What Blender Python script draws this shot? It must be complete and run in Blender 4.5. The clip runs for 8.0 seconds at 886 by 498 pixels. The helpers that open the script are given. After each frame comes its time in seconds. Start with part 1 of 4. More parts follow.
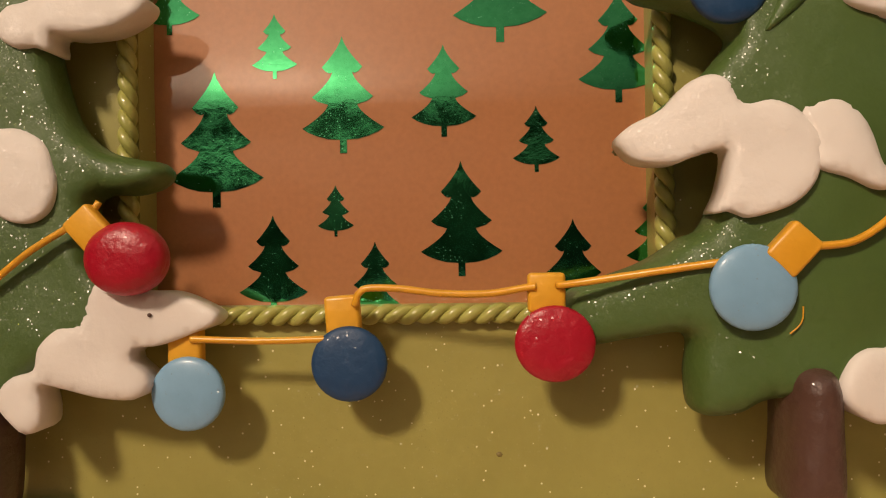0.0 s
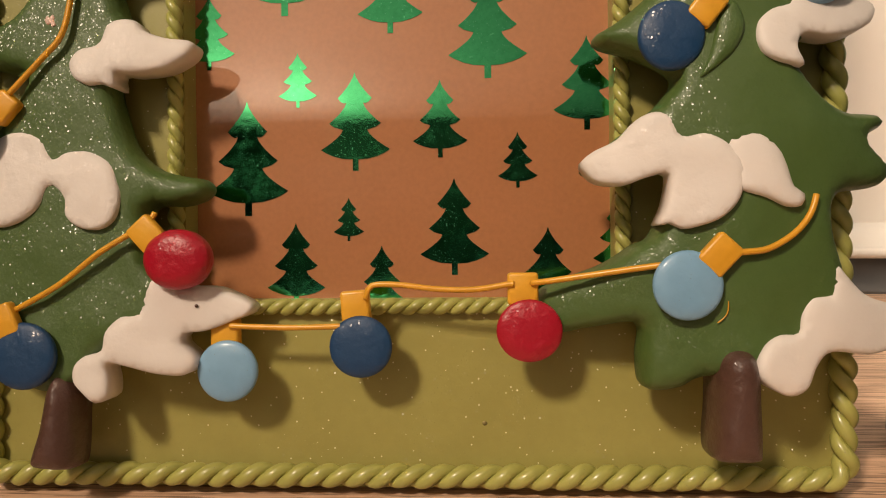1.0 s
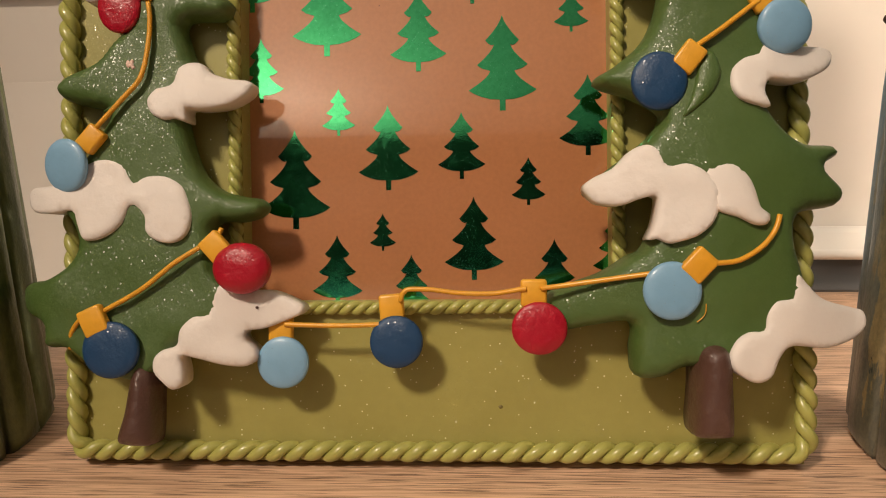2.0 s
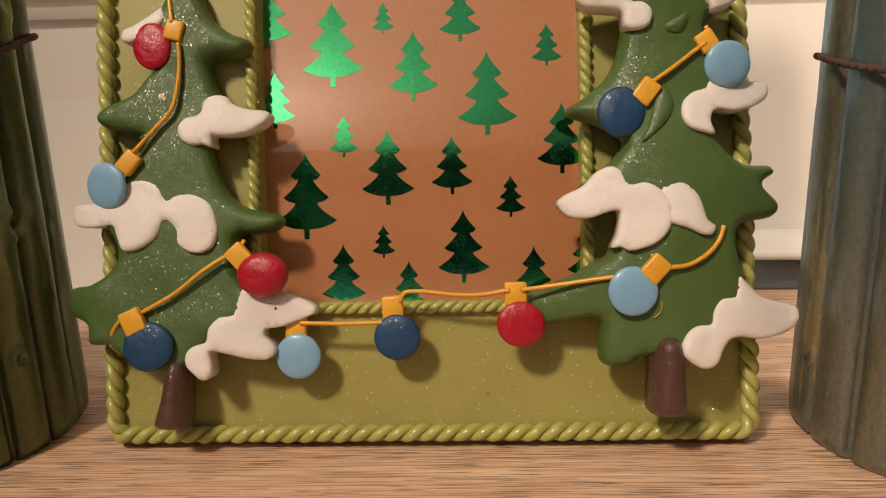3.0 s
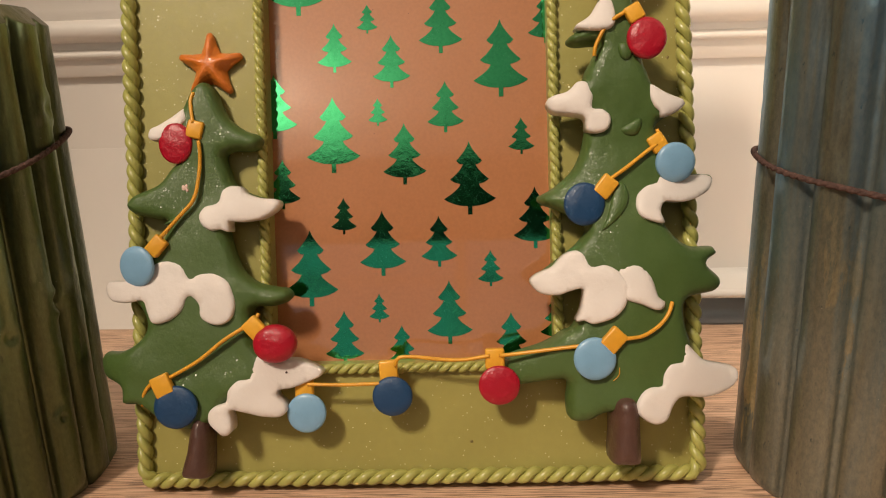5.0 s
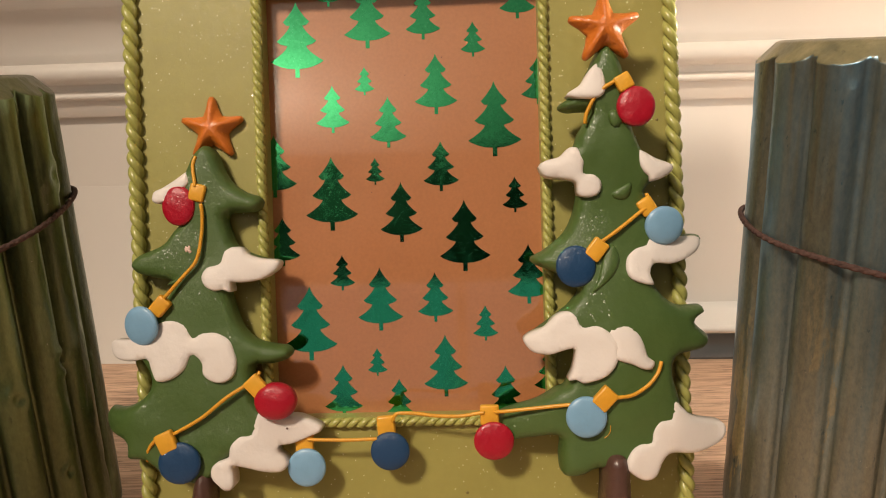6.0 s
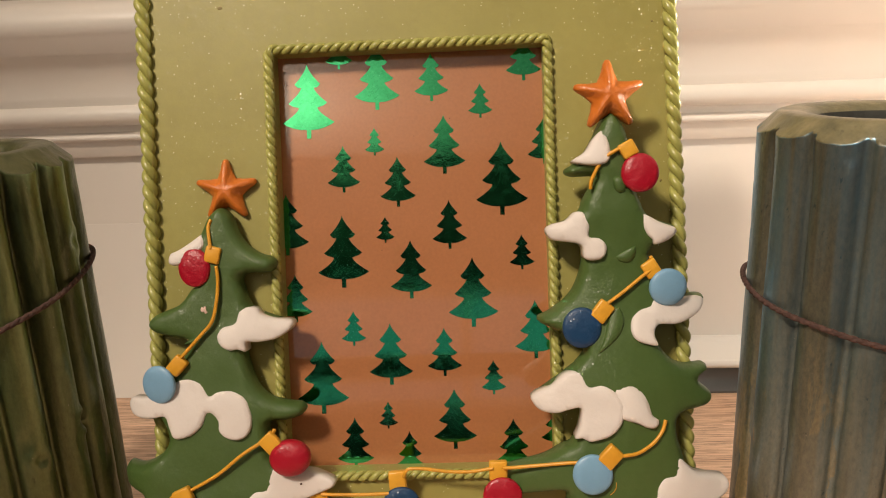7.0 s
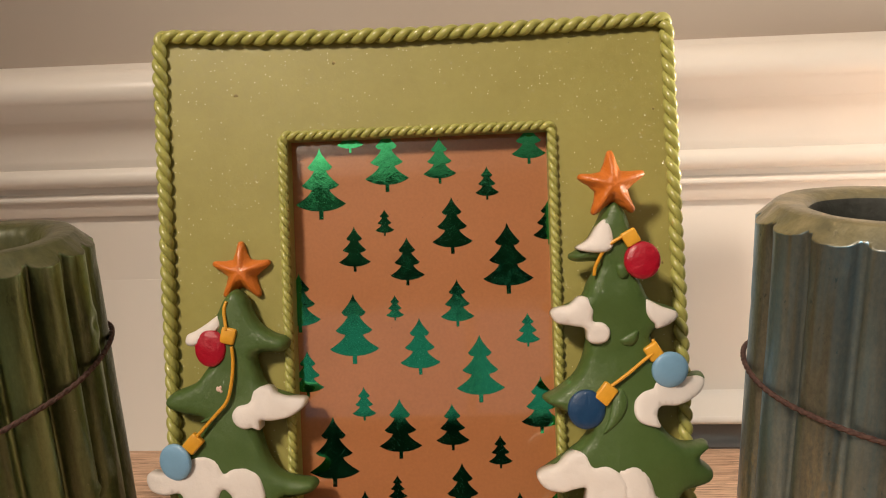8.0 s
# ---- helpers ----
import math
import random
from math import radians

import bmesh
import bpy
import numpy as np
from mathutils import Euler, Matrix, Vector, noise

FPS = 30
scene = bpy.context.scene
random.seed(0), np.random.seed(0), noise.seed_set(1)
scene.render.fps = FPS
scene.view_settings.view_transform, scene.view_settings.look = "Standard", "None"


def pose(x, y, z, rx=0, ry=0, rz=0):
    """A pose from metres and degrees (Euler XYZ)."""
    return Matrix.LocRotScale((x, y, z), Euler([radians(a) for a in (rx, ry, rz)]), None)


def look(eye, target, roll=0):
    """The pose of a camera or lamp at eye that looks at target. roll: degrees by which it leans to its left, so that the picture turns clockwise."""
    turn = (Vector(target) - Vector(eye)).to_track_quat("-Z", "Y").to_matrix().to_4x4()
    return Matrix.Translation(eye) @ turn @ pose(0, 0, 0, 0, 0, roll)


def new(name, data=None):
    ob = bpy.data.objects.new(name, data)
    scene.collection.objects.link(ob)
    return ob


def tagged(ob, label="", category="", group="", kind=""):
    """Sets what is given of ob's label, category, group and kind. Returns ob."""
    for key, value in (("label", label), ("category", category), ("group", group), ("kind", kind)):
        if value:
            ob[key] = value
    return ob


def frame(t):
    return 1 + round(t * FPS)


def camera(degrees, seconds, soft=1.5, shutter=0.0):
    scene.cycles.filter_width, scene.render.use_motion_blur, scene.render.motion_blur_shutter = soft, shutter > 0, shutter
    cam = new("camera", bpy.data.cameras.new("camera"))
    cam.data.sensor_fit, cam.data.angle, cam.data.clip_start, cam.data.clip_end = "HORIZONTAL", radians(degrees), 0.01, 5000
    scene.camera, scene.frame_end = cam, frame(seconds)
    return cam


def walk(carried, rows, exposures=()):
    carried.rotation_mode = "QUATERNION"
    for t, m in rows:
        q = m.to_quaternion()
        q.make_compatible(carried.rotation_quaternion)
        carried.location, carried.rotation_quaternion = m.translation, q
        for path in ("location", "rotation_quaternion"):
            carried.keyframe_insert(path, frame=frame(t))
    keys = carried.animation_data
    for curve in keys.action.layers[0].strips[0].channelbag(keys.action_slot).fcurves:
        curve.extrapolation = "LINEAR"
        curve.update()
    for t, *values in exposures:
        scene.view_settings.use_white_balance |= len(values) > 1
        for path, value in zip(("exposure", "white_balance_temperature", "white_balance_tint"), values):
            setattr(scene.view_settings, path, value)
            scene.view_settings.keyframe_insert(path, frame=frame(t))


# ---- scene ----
cam = camera(62.0, 8.0, soft=1.1)
# The path is kept in the space of the upright frame and laid back with its lean.
LEAN_BACK = -14.0
BASE = pose(0, 0, 0, LEAN_BACK, 0, 0) @ Matrix.Translation((0, -0.114, -0.0305))
PATH = [
    (0, (0.01714, -0.01828, 0.08212), (-0.00101, 0.28116, 0.08443), -0.85),
    (0.5, (0.02246, -0.03259, 0.08201), (0.00062, 0.26660, 0.08433), -0.82),
    (1, (0.02025, -0.04475, 0.08341), (0.00105, 0.25464, 0.08419), -0.59),
    (1.5, (0.01756, -0.05786, 0.08645), (-0.00235, 0.24147, 0.08448), -0.52),
    (3, (0.01600, -0.09993, 0.09045), (0.00254, 0.19975, 0.08740), -1.06),
    (3.5, (0.01617, -0.11088, 0.09557), (0.00650, 0.18893, 0.09073), -1.16),
    (4, (0.01407, -0.11912, 0.10202), (0.00523, 0.18068, 0.09553), -1.24),
    (4.5, (0.01573, -0.12594, 0.10856), (0.00700, 0.17385, 0.10148), -1.34),
    (6, (0.01990, -0.13688, 0.13677), (0.01118, 0.16289, 0.12902), -1.58),
    (6.5, (0.01782, -0.13896, 0.14775), (0.00908, 0.16078, 0.13872), -1.75),
    (7, (0.01862, -0.14261, 0.15836), (0.00867, 0.15709, 0.14932), -1.83),
    (7.5, (0.01908, -0.14490, 0.16951), (0.00803, 0.15479, 0.16154), -1.82),
    (8, (0.01825, -0.15009, 0.18189), (0.00672, 0.14967, 0.17886), -1.87),
]
walk(cam, [(t, BASE @ look(eye, target, roll)) for t, eye, target, roll in PATH],
     [(0.0, -0.07, 7250, 12.5), (1.5, -0.06, 6900, 10), (3.5, -0.02, 6650, 9), (6.0, 0.05, 6600, 8.5), (8.0, -0.03, 6500, 9)])

# ---- light: a warm ceiling lamp, two added lamps, a dusky window across the room ----
world = bpy.data.worlds.new("world")
scene.world = world
world.use_nodes = True
world.node_tree.nodes["Background"].inputs[0].default_value = (0.35, 0.42, 0.55, 1)
world.node_tree.nodes["Background"].inputs[1].default_value = 0.02
LAMP_AT = (-0.52, -0.80, 1.12)
# unseen lamp, added to brighten the ceiling that the foil mirrors
CEILING_WASH_AT = (-0.80, -2.35, 0.82)
# unseen side light, added low at the right to brighten the wall there
SIDE_LIGHT_AT = (0.72, 0.05, 0.15)
WARM, PALE = (1.0, 0.83, 0.675), (1.0, 0.91, 0.80)
for name, kind, at, power, radius, tone in (("key_lamp_light", "SPOT", LAMP_AT, 80.0, 0.09, WARM), ("ceiling_wash_light", "POINT", CEILING_WASH_AT, 33.0, 0.05, WARM),
                                            ("unseen_side_light", "POINT", SIDE_LIGHT_AT, 28.5, 0.05, PALE)):
    lamp = bpy.data.lights.new(name, kind)
    lamp.energy, lamp.color, lamp.shadow_soft_size = power, tone, radius
    ob = new(name, lamp)
    ob.location = at
    if kind == "SPOT":
        # spot cone added and aimed to the right, so its falloff shades the left
        lamp.spot_size, lamp.spot_blend = radians(56), 1.0
        ob.matrix_basis = look(at, (0.31, 0.02, 0.14))


# ---- materials ----
def nodes_of(name):
    m = bpy.data.materials.new(name)
    m.use_nodes = True
    return m, m.node_tree.nodes, m.node_tree.links, m.node_tree.nodes["Principled BSDF"]


def noise_tex(n, l, scale, detail=4.0, stretch=None, rough=0.55):
    co = n.new("ShaderNodeTexCoord")
    tex = n.new("ShaderNodeTexNoise")
    tex.inputs["Scale"].default_value = scale
    tex.inputs["Detail"].default_value = detail
    tex.inputs["Roughness"].default_value = rough
    if stretch:
        mp = n.new("ShaderNodeMapping")
        mp.inputs["Scale"].default_value = stretch
        l.new(co.outputs["Object"], mp.inputs[0])
        l.new(mp.outputs[0], tex.inputs["Vector"])
    else:
        l.new(co.outputs["Object"], tex.inputs["Vector"])
    return tex


def ramp(n, l, fac, stops):
    r = n.new("ShaderNodeValToRGB")
    while len(r.color_ramp.elements) < len(stops):
        r.color_ramp.elements.new(0.5)
    for e, (p, c) in zip(r.color_ramp.elements, stops):
        e.position, e.color = p, (*c, 1) if len(c) == 3 else c
    l.new(fac, r.inputs[0])
    return r.outputs[0]


def mixed(n, l, fac, a, b, kind="MIX"):
    m = n.new("ShaderNodeMix")
    m.data_type, m.blend_type = "RGBA", kind
    for sock, v in ((m.inputs[0], fac), (m.inputs[6], a), (m.inputs[7], b)):
        if isinstance(v, (int, float)):
            sock.default_value = v
        elif isinstance(v, tuple):
            sock.default_value = (*v, 1) if len(v) == 3 else v
        else:
            l.new(v, sock)
    return m.outputs[2]


def bumped(n, l, bsdf, height, strength, distance=0.001):
    b = n.new("ShaderNodeBump")
    b.inputs["Strength"].default_value = strength
    b.inputs["Distance"].default_value = distance
    l.new(height, b.inputs["Height"])
    l.new(b.outputs[0], bsdf.inputs["Normal"])


def flecks(n, l, scale, size, share):
    """A mask of small scattered flecks, the share of the cells that carry one."""
    co = n.new("ShaderNodeTexCoord")
    v = n.new("ShaderNodeTexVoronoi")
    v.inputs["Scale"].default_value = scale
    l.new(co.outputs["Object"], v.inputs["Vector"])
    near = n.new("ShaderNodeMath")
    near.operation = "LESS_THAN"
    near.inputs[1].default_value = size
    l.new(v.outputs["Distance"], near.inputs[0])
    sep = n.new("ShaderNodeSeparateColor")
    l.new(v.outputs["Color"], sep.inputs[0])
    pick = n.new("ShaderNodeMath")
    pick.operation = "LESS_THAN"
    pick.inputs[1].default_value = share
    l.new(sep.outputs[0], pick.inputs[0])
    mul = n.new("ShaderNodeMath")
    mul.operation = "MULTIPLY"
    l.new(near.outputs[0], mul.inputs[0])
    l.new(pick.outputs[0], mul.inputs[1])
    return mul.outputs[0], v.outputs["Color"]


def clay_paint(name, dark, light, rough=0.45, glitter=None, fleck=(0.9, 0.88, 0.72), bump=0.25, coat=0.0, grain=0.10, specks=0.0, tilted=0.4, flake=0.17, mirror=3.4, shine=1.0, painted_glints=0.0):
    """Hand-painted modelling clay: brushed two-tone colour, fine relief; glitter: scale, size and share of tiny tilted
    mirrors;
    the last share gives pale dots in the base colour that stand in for sparkle."""
    m, n, l, b = nodes_of(name)
    big = noise_tex(n, l, 45, 3)
    fine = noise_tex(n, l, 420, 5)
    col = ramp(n, l, big.outputs["Fac"], [(0.3, dark), (0.7, light)])
    shade = ramp(n, l, fine.outputs["Fac"], [(0.3, (1 - grain,) * 3), (0.7, (1 + grain * 0.6,) * 3)])
    col = mixed(n, l, 1.0, col, shade, "MULTIPLY")
    if specks:
        col = mixed(n, l, flecks(n, l, 75, 0.03, specks)[0], col, (dark[0] * 0.4, dark[1] * 0.35, dark[2] * 0.4))
    rv = ramp(n, l, fine.outputs["Fac"], [(0.2, (rough * 0.8,) * 3), (0.8, (min(1, rough * 1.25),) * 3)])
    b.inputs["Coat Weight"].default_value = coat
    b.inputs["Coat Roughness"].default_value = 0.22
    mixb = n.new("ShaderNodeMath")
    l.new(fine.outputs["Fac"], mixb.inputs[0])
    l.new(noise_tex(n, l, 130, 2).outputs["Fac"], mixb.inputs[1])
    bumped(n, l, b, mixb.outputs[0], bump, 0.0006)
    if glitter:
        mask, cells = flecks(n, l, *glitter)
        col = mixed(n, l, mask, col, fleck)
        if painted_glints:
            # glints painted as fixed pale dots in the base colour
            col = mixed(n, l, flecks(n, l, 700, 0.13, painted_glints)[0], col, (0.80, 0.76, 0.50))
        tilt = n.new("ShaderNodeVectorMath")
        tilt.operation = "MULTIPLY_ADD"
        tilt.inputs[1].default_value = (tilted * 2,) * 3
        tilt.inputs[2].default_value = (-tilted,) * 3
        l.new(cells, tilt.inputs[0])
        turn = n.new("ShaderNodeVectorMath")
        turn.operation = "SCALE"
        l.new(tilt.outputs[0], turn.inputs[0])
        l.new(mask, turn.inputs["Scale"])
        geo = n.new("ShaderNodeNewGeometry")
        add = n.new("ShaderNodeVectorMath")
        l.new(geo.outputs["Normal"], add.inputs[0])
        l.new(turn.outputs[0], add.inputs[1])
        unit = n.new("ShaderNodeVectorMath")
        unit.operation = "NORMALIZE"
        l.new(add.outputs[0], unit.inputs[0])
        l.new(unit.outputs[0], b.inputs["Coat Normal"])
        b.inputs["Coat IOR"].default_value = mirror
        b.inputs["Coat Roughness"].default_value = flake
        l.new(mixed(n, l, mask, (coat * 0.25,) * 3, (shine,) * 3), b.inputs["Coat Weight"])
    l.new(col, b.inputs["Base Color"])
    l.new(rv, b.inputs["Roughness"])
    return m


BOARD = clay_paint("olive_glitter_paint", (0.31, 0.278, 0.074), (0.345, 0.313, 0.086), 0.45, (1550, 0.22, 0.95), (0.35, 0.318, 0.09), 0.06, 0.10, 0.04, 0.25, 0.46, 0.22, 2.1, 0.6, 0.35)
ROPE = clay_paint("olive_rope_paint", (0.36, 0.355, 0.092), (0.41, 0.40, 0.11), 0.36, (1000, 0.12, 0.5), (0.42, 0.40, 0.14), 0.10, 0.22, 0.06)
GREEN = clay_paint("fir_green_paint", (0.050, 0.097, 0.018), (0.068, 0.122, 0.024), 0.55, (4000, 1.2, 1.1), (0.060, 0.112, 0.022), 0.3, 0.0, 0.12, 0.0, 0.27, 0.19, 1.8, 0.22)
SNOW = clay_paint("snow_white_paint", (0.71, 0.655, 0.61), (0.75, 0.695, 0.655), 0.6, (3200, 1.2, 1.1), (0.73, 0.675, 0.635), 0.3, 0.0, 0.03, 0.18, 0.22, 0.17, 1.5, 0.12)
TRUNK = clay_paint("bark_brown_paint", (0.070, 0.031, 0.022), (0.092, 0.041, 0.029), 0.45, (2600, 1.2, 1.1), (0.080, 0.036, 0.026), 0.7, 0.0, 0.2, 0.0, 0.2, 0.17, 1.6, 0.35)
STAR = clay_paint("star_orange_paint", (0.56, 0.14, 0.012), (0.66, 0.185, 0.02), 0.45, (1700, 1.2, 1.1), (0.61, 0.16, 0.016), 0.9, 0.0, 0.16, 0.3, 0.2, 0.17, 1.6, 0.35)
CAP = clay_paint("socket_yellow_paint", (0.70, 0.33, 0.024), (0.78, 0.40, 0.036), 0.4, bump=0.2, coat=0.12, grain=0.06, specks=0.3)
WIRE = clay_paint("wire_yellow_paint", (0.68, 0.31, 0.02), (0.76, 0.37, 0.03), 0.35, bump=0.15, coat=0.2)
RED = clay_paint("bulb_red_paint", (0.36, 0.003, 0.014), (0.42, 0.005, 0.020), 0.36, (3000, 1.2, 1.1), (0.38, 0.004, 0.020), 0.7, 0.0, 0.14, 0.0, 0.24, 0.15, 1.7, 0.11)
NAVY = clay_paint("bulb_blue_paint", (0.004, 0.044, 0.125), (0.006, 0.054, 0.150), 0.5, (3000, 1.2, 1.1), (0.004, 0.044, 0.125), 0.4, 0.0, 0.16, 0.0, 0.26, 0.15, 1.75, 0.14)
SKY = clay_paint("bulb_light_blue_paint", (0.19, 0.37, 0.55), (0.22, 0.41, 0.60), 0.42, (1000, 0.12, 0.5), (0.3, 0.48, 0.66), 0.15, 0.12, 0.04)
CHIP = clay_paint("bare_clay_chip", (0.72, 0.50, 0.42), (0.80, 0.58, 0.50), 0.7, bump=0.5)


def paper_material():
    m, n, l, b = nodes_of("copper_brown_paper")
    big = noise_tex(n, l, 22, 3)
    fine = noise_tex(n, l, 900, 3)
    col = ramp(n, l, big.outputs["Fac"], [(0.3, (0.405, 0.155, 0.054)), (0.7, (0.435, 0.172, 0.064))])
    col = mixed(n, l, 1.0, col, ramp(n, l, fine.outputs["Fac"], [(0.3, (0.93, 0.93, 0.93)), (0.7, (1.04, 1.04, 1.04))]), "MULTIPLY")
    col = mixed(n, l, flecks(n, l, 160, 0.03, 0.25)[0], col, (0.12, 0.05, 0.025))
    l.new(col, b.inputs["Base Color"])
    b.inputs["Roughness"].default_value = 0.5
    b.inputs["Coat Weight"].default_value = 1.0
    b.inputs["Coat IOR"].default_value = 1.75
    b.inputs["Coat Roughness"].default_value = 0.04
    return m


def foil_material():
    """Hot-pressed green foil: mirror-like, finely crinkled, with dull specks where it did not take."""
    m, n, l, b = nodes_of("green_foil_print")
    grain = noise_tex(n, l, 900, 5)
    col = ramp(n, l, grain.outputs["Fac"], [(0.3, (0.055, 0.46, 0.19)), (0.7, (0.080, 0.55, 0.24))])
    dull = flecks(n, l, 2300, 0.22, 0.16)[0]
    col = mixed(n, l, dull, col, (0.16, 0.52, 0.32))
    l.new(col, b.inputs["Base Color"])
    b.inputs["Metallic"].default_value = 1.0
    worn = noise_tex(n, l, 260, 5, None, 0.65)
    rough = ramp(n, l, worn.outputs["Fac"], [(0.42, (0.06, 0.06, 0.06)), (0.70, (0.17, 0.17, 0.17))])
    l.new(mixed(n, l, dull, rough, (0.42, 0.42, 0.42)), b.inputs["Roughness"])
    bumped(n, l, b, noise_tex(n, l, 420, 4, None, 0.6).outputs["Fac"], 0.09, 0.00022)
    return m


def wax_material(name, body, lift, patch, painted_sheen, gleam, rim, patches=0.56, fade=None):
    """Pearl-dusted dark wax: lengthwise streaks, a sheen painted paler towards the top, a mica gleam, hard-edged
    patches where the coat is gone, pits, scratches and pale flecks; rim: colours of the bare wax (the mesh's "bare"
    value)."""
    m, n, l, b = nodes_of(name)
    streak = noise_tex(n, l, 110, 3, (1, 1, 0.05))
    second = noise_tex(n, l, 120, 3, (1, 1, 0.05))
    worn = noise_tex(n, l, 75, 8, (1, 1, 0.22), 0.66)
    pits = noise_tex(n, l, 330, 5, (1, 1, 0.45), 0.6)
    grain = noise_tex(n, l, 900, 4, (1, 1, 0.5), 0.7)
    col = ramp(n, l, streak.outputs["Fac"], [(0.30, body), (0.70, lift)])
    show = ramp(n, l, second.outputs["Fac"], [(0.40, (0, 0, 0)), (0.66, (0.9, 0.9, 0.9))])
    torn = ramp(n, l, worn.outputs["Fac"], [(patches, (0, 0, 0)), (patches + 0.02, (0.9, 0.9, 0.9))])
    if fade:
        # the painted sheen lightens the upper part, the torn patches lie lower down
        height = n.new("ShaderNodeSeparateXYZ")
        l.new(n.new("ShaderNodeTexCoord").outputs["Object"], height.inputs[0])
        up = ramp(n, l, height.outputs[2], [(fade[0], (0.12, 0.12, 0.12)), (fade[1], (1, 1, 1))])
        down = ramp(n, l, height.outputs[2], [(fade[0], (1, 1, 1)), (fade[1], (0.0, 0.0, 0.0))])
        show = mixed(n, l, 1.0, show, up, "MULTIPLY")
        torn = mixed(n, l, 1.0, torn, down, "MULTIPLY")
    # sheen and the brighter upper part, put into the base colour
    col = mixed(n, l, show, col, painted_sheen)
    col = mixed(n, l, torn, col, patch)
    col = mixed(n, l, 1.0, col, ramp(n, l, grain.outputs["Fac"], [(0.3, (0.68, 0.68, 0.68)), (0.7, (1.18, 1.18, 1.18))]), "MULTIPLY")
    hole = ramp(n, l, pits.outputs["Fac"], [(0.675, (0, 0, 0)), (0.71, (0.7, 0.7, 0.7))])
    col = mixed(n, l, hole, col, (0.012, 0.011, 0.006))
    col = mixed(n, l, flecks(n, l, 520, 0.07, 0.14)[0], col, (0.36, 0.36, 0.28))
    at = n.new("ShaderNodeAttribute")
    at.attribute_name = "bare"
    ragged = n.new("ShaderNodeMath")
    ragged.operation = "MULTIPLY_ADD"
    l.new(noise_tex(n, l, 260, 5).outputs["Fac"], ragged.inputs[0])
    ragged.inputs[1].default_value = 0.5
    l.new(at.outputs["Fac"], ragged.inputs[2])
    bare = ramp(n, l, ragged.outputs[0], [(0.70, (0, 0, 0)), (0.76, (1, 1, 1))])
    blot = noise_tex(n, l, 120, 5, None, 0.6)
    own = ramp(n, l, blot.outputs["Fac"], [(0.35, rim[0]), (0.55, rim[1]), (0.7, rim[2])])
    own = mixed(n, l, ramp(n, l, pits.outputs["Fac"], [(0.62, (0, 0, 0)), (0.70, (0.5, 0.5, 0.5))]), own, (0.05, 0.04, 0.02))
    l.new(mixed(n, l, bare, col, own), b.inputs["Base Color"])
    l.new(mixed(n, l, bare, (0.72, 0.72, 0.72), (0.1, 0.1, 0.1)), b.inputs["Metallic"])
    b.inputs["Coat Weight"].default_value = 0.6
    b.inputs["Coat Roughness"].default_value = 0.22
    # mica in the outer skin: a coloured sheen that shows only where it mirrors a light
    mica = n.new("ShaderNodeBsdfGlossy")
    mica.inputs["Color"].default_value = (*gleam, 1)
    mica.inputs["Roughness"].default_value = 0.39
    skin = n.new("ShaderNodeMixShader")
    share = mixed(n, l, bare, mixed(n, l, show, (0.06, 0.06, 0.06), (0.48, 0.48, 0.48)), (0.02, 0.02, 0.02))
    l.new(mixed(n, l, torn, share, (0.04, 0.04, 0.04)), skin.inputs[0])
    l.new(b.outputs[0], skin.inputs[1])
    l.new(mica.outputs[0], skin.inputs[2])
    l.new(skin.outputs[0], n["Material Output"].inputs["Surface"])
    l.new(ramp(n, l, worn.outputs["Fac"], [(0.35, (0.36, 0.36, 0.36)), (0.65, (0.50, 0.50, 0.50))]), b.inputs["Roughness"])
    mixb = n.new("ShaderNodeMath")
    mixb.operation = "SUBTRACT"
    l.new(worn.outputs["Fac"], mixb.inputs[0])
    l.new(pits.outputs["Fac"], mixb.inputs[1])
    bumped(n, l, b, mixb.outputs[0], 0.6, 0.0008)
    return m


PAPER, FOIL = paper_material(), foil_material()
WAX_GREEN = wax_material("green_pearl_wax", (0.032, 0.041, 0.011), (0.092, 0.108, 0.032), (0.15, 0.145, 0.06), (0.185, 0.235, 0.095), (0.34, 0.46, 0.22),
                         ((0.048, 0.052, 0.016), (0.085, 0.086, 0.030), (0.13, 0.118, 0.055)), 0.63, (0.03, 0.12))
WAX_TEAL = wax_material("green_teal_pearl_wax", (0.138, 0.130, 0.082), (0.240, 0.218, 0.136), (0.38, 0.305, 0.145), (0.20, 0.205, 0.165), (0.17, 0.58, 0.95),
                        ((0.13, 0.115, 0.055), (0.21, 0.18, 0.085), (0.29, 0.245, 0.125)), 0.585, (0.03, 0.11))
# near-black tone for the right candle's well and for the wicks
WELL_DARK = clay_paint("dark_candle_well", (0.018, 0.020, 0.017), (0.045, 0.048, 0.040), 0.7, bump=0.8, grain=0.3)


def twine_material():
    m, n, l, b = nodes_of("brown_twine")
    f = noise_tex(n, l, 900, 4)
    l.new(ramp(n, l, f.outputs["Fac"], [(0.3, (0.045, 0.022, 0.017)), (0.7, (0.11, 0.055, 0.042))]), b.inputs["Base Color"])
    b.inputs["Roughness"].default_value = 0.85
    bumped(n, l, b, f.outputs["Fac"], 0.8, 0.0006)
    return m


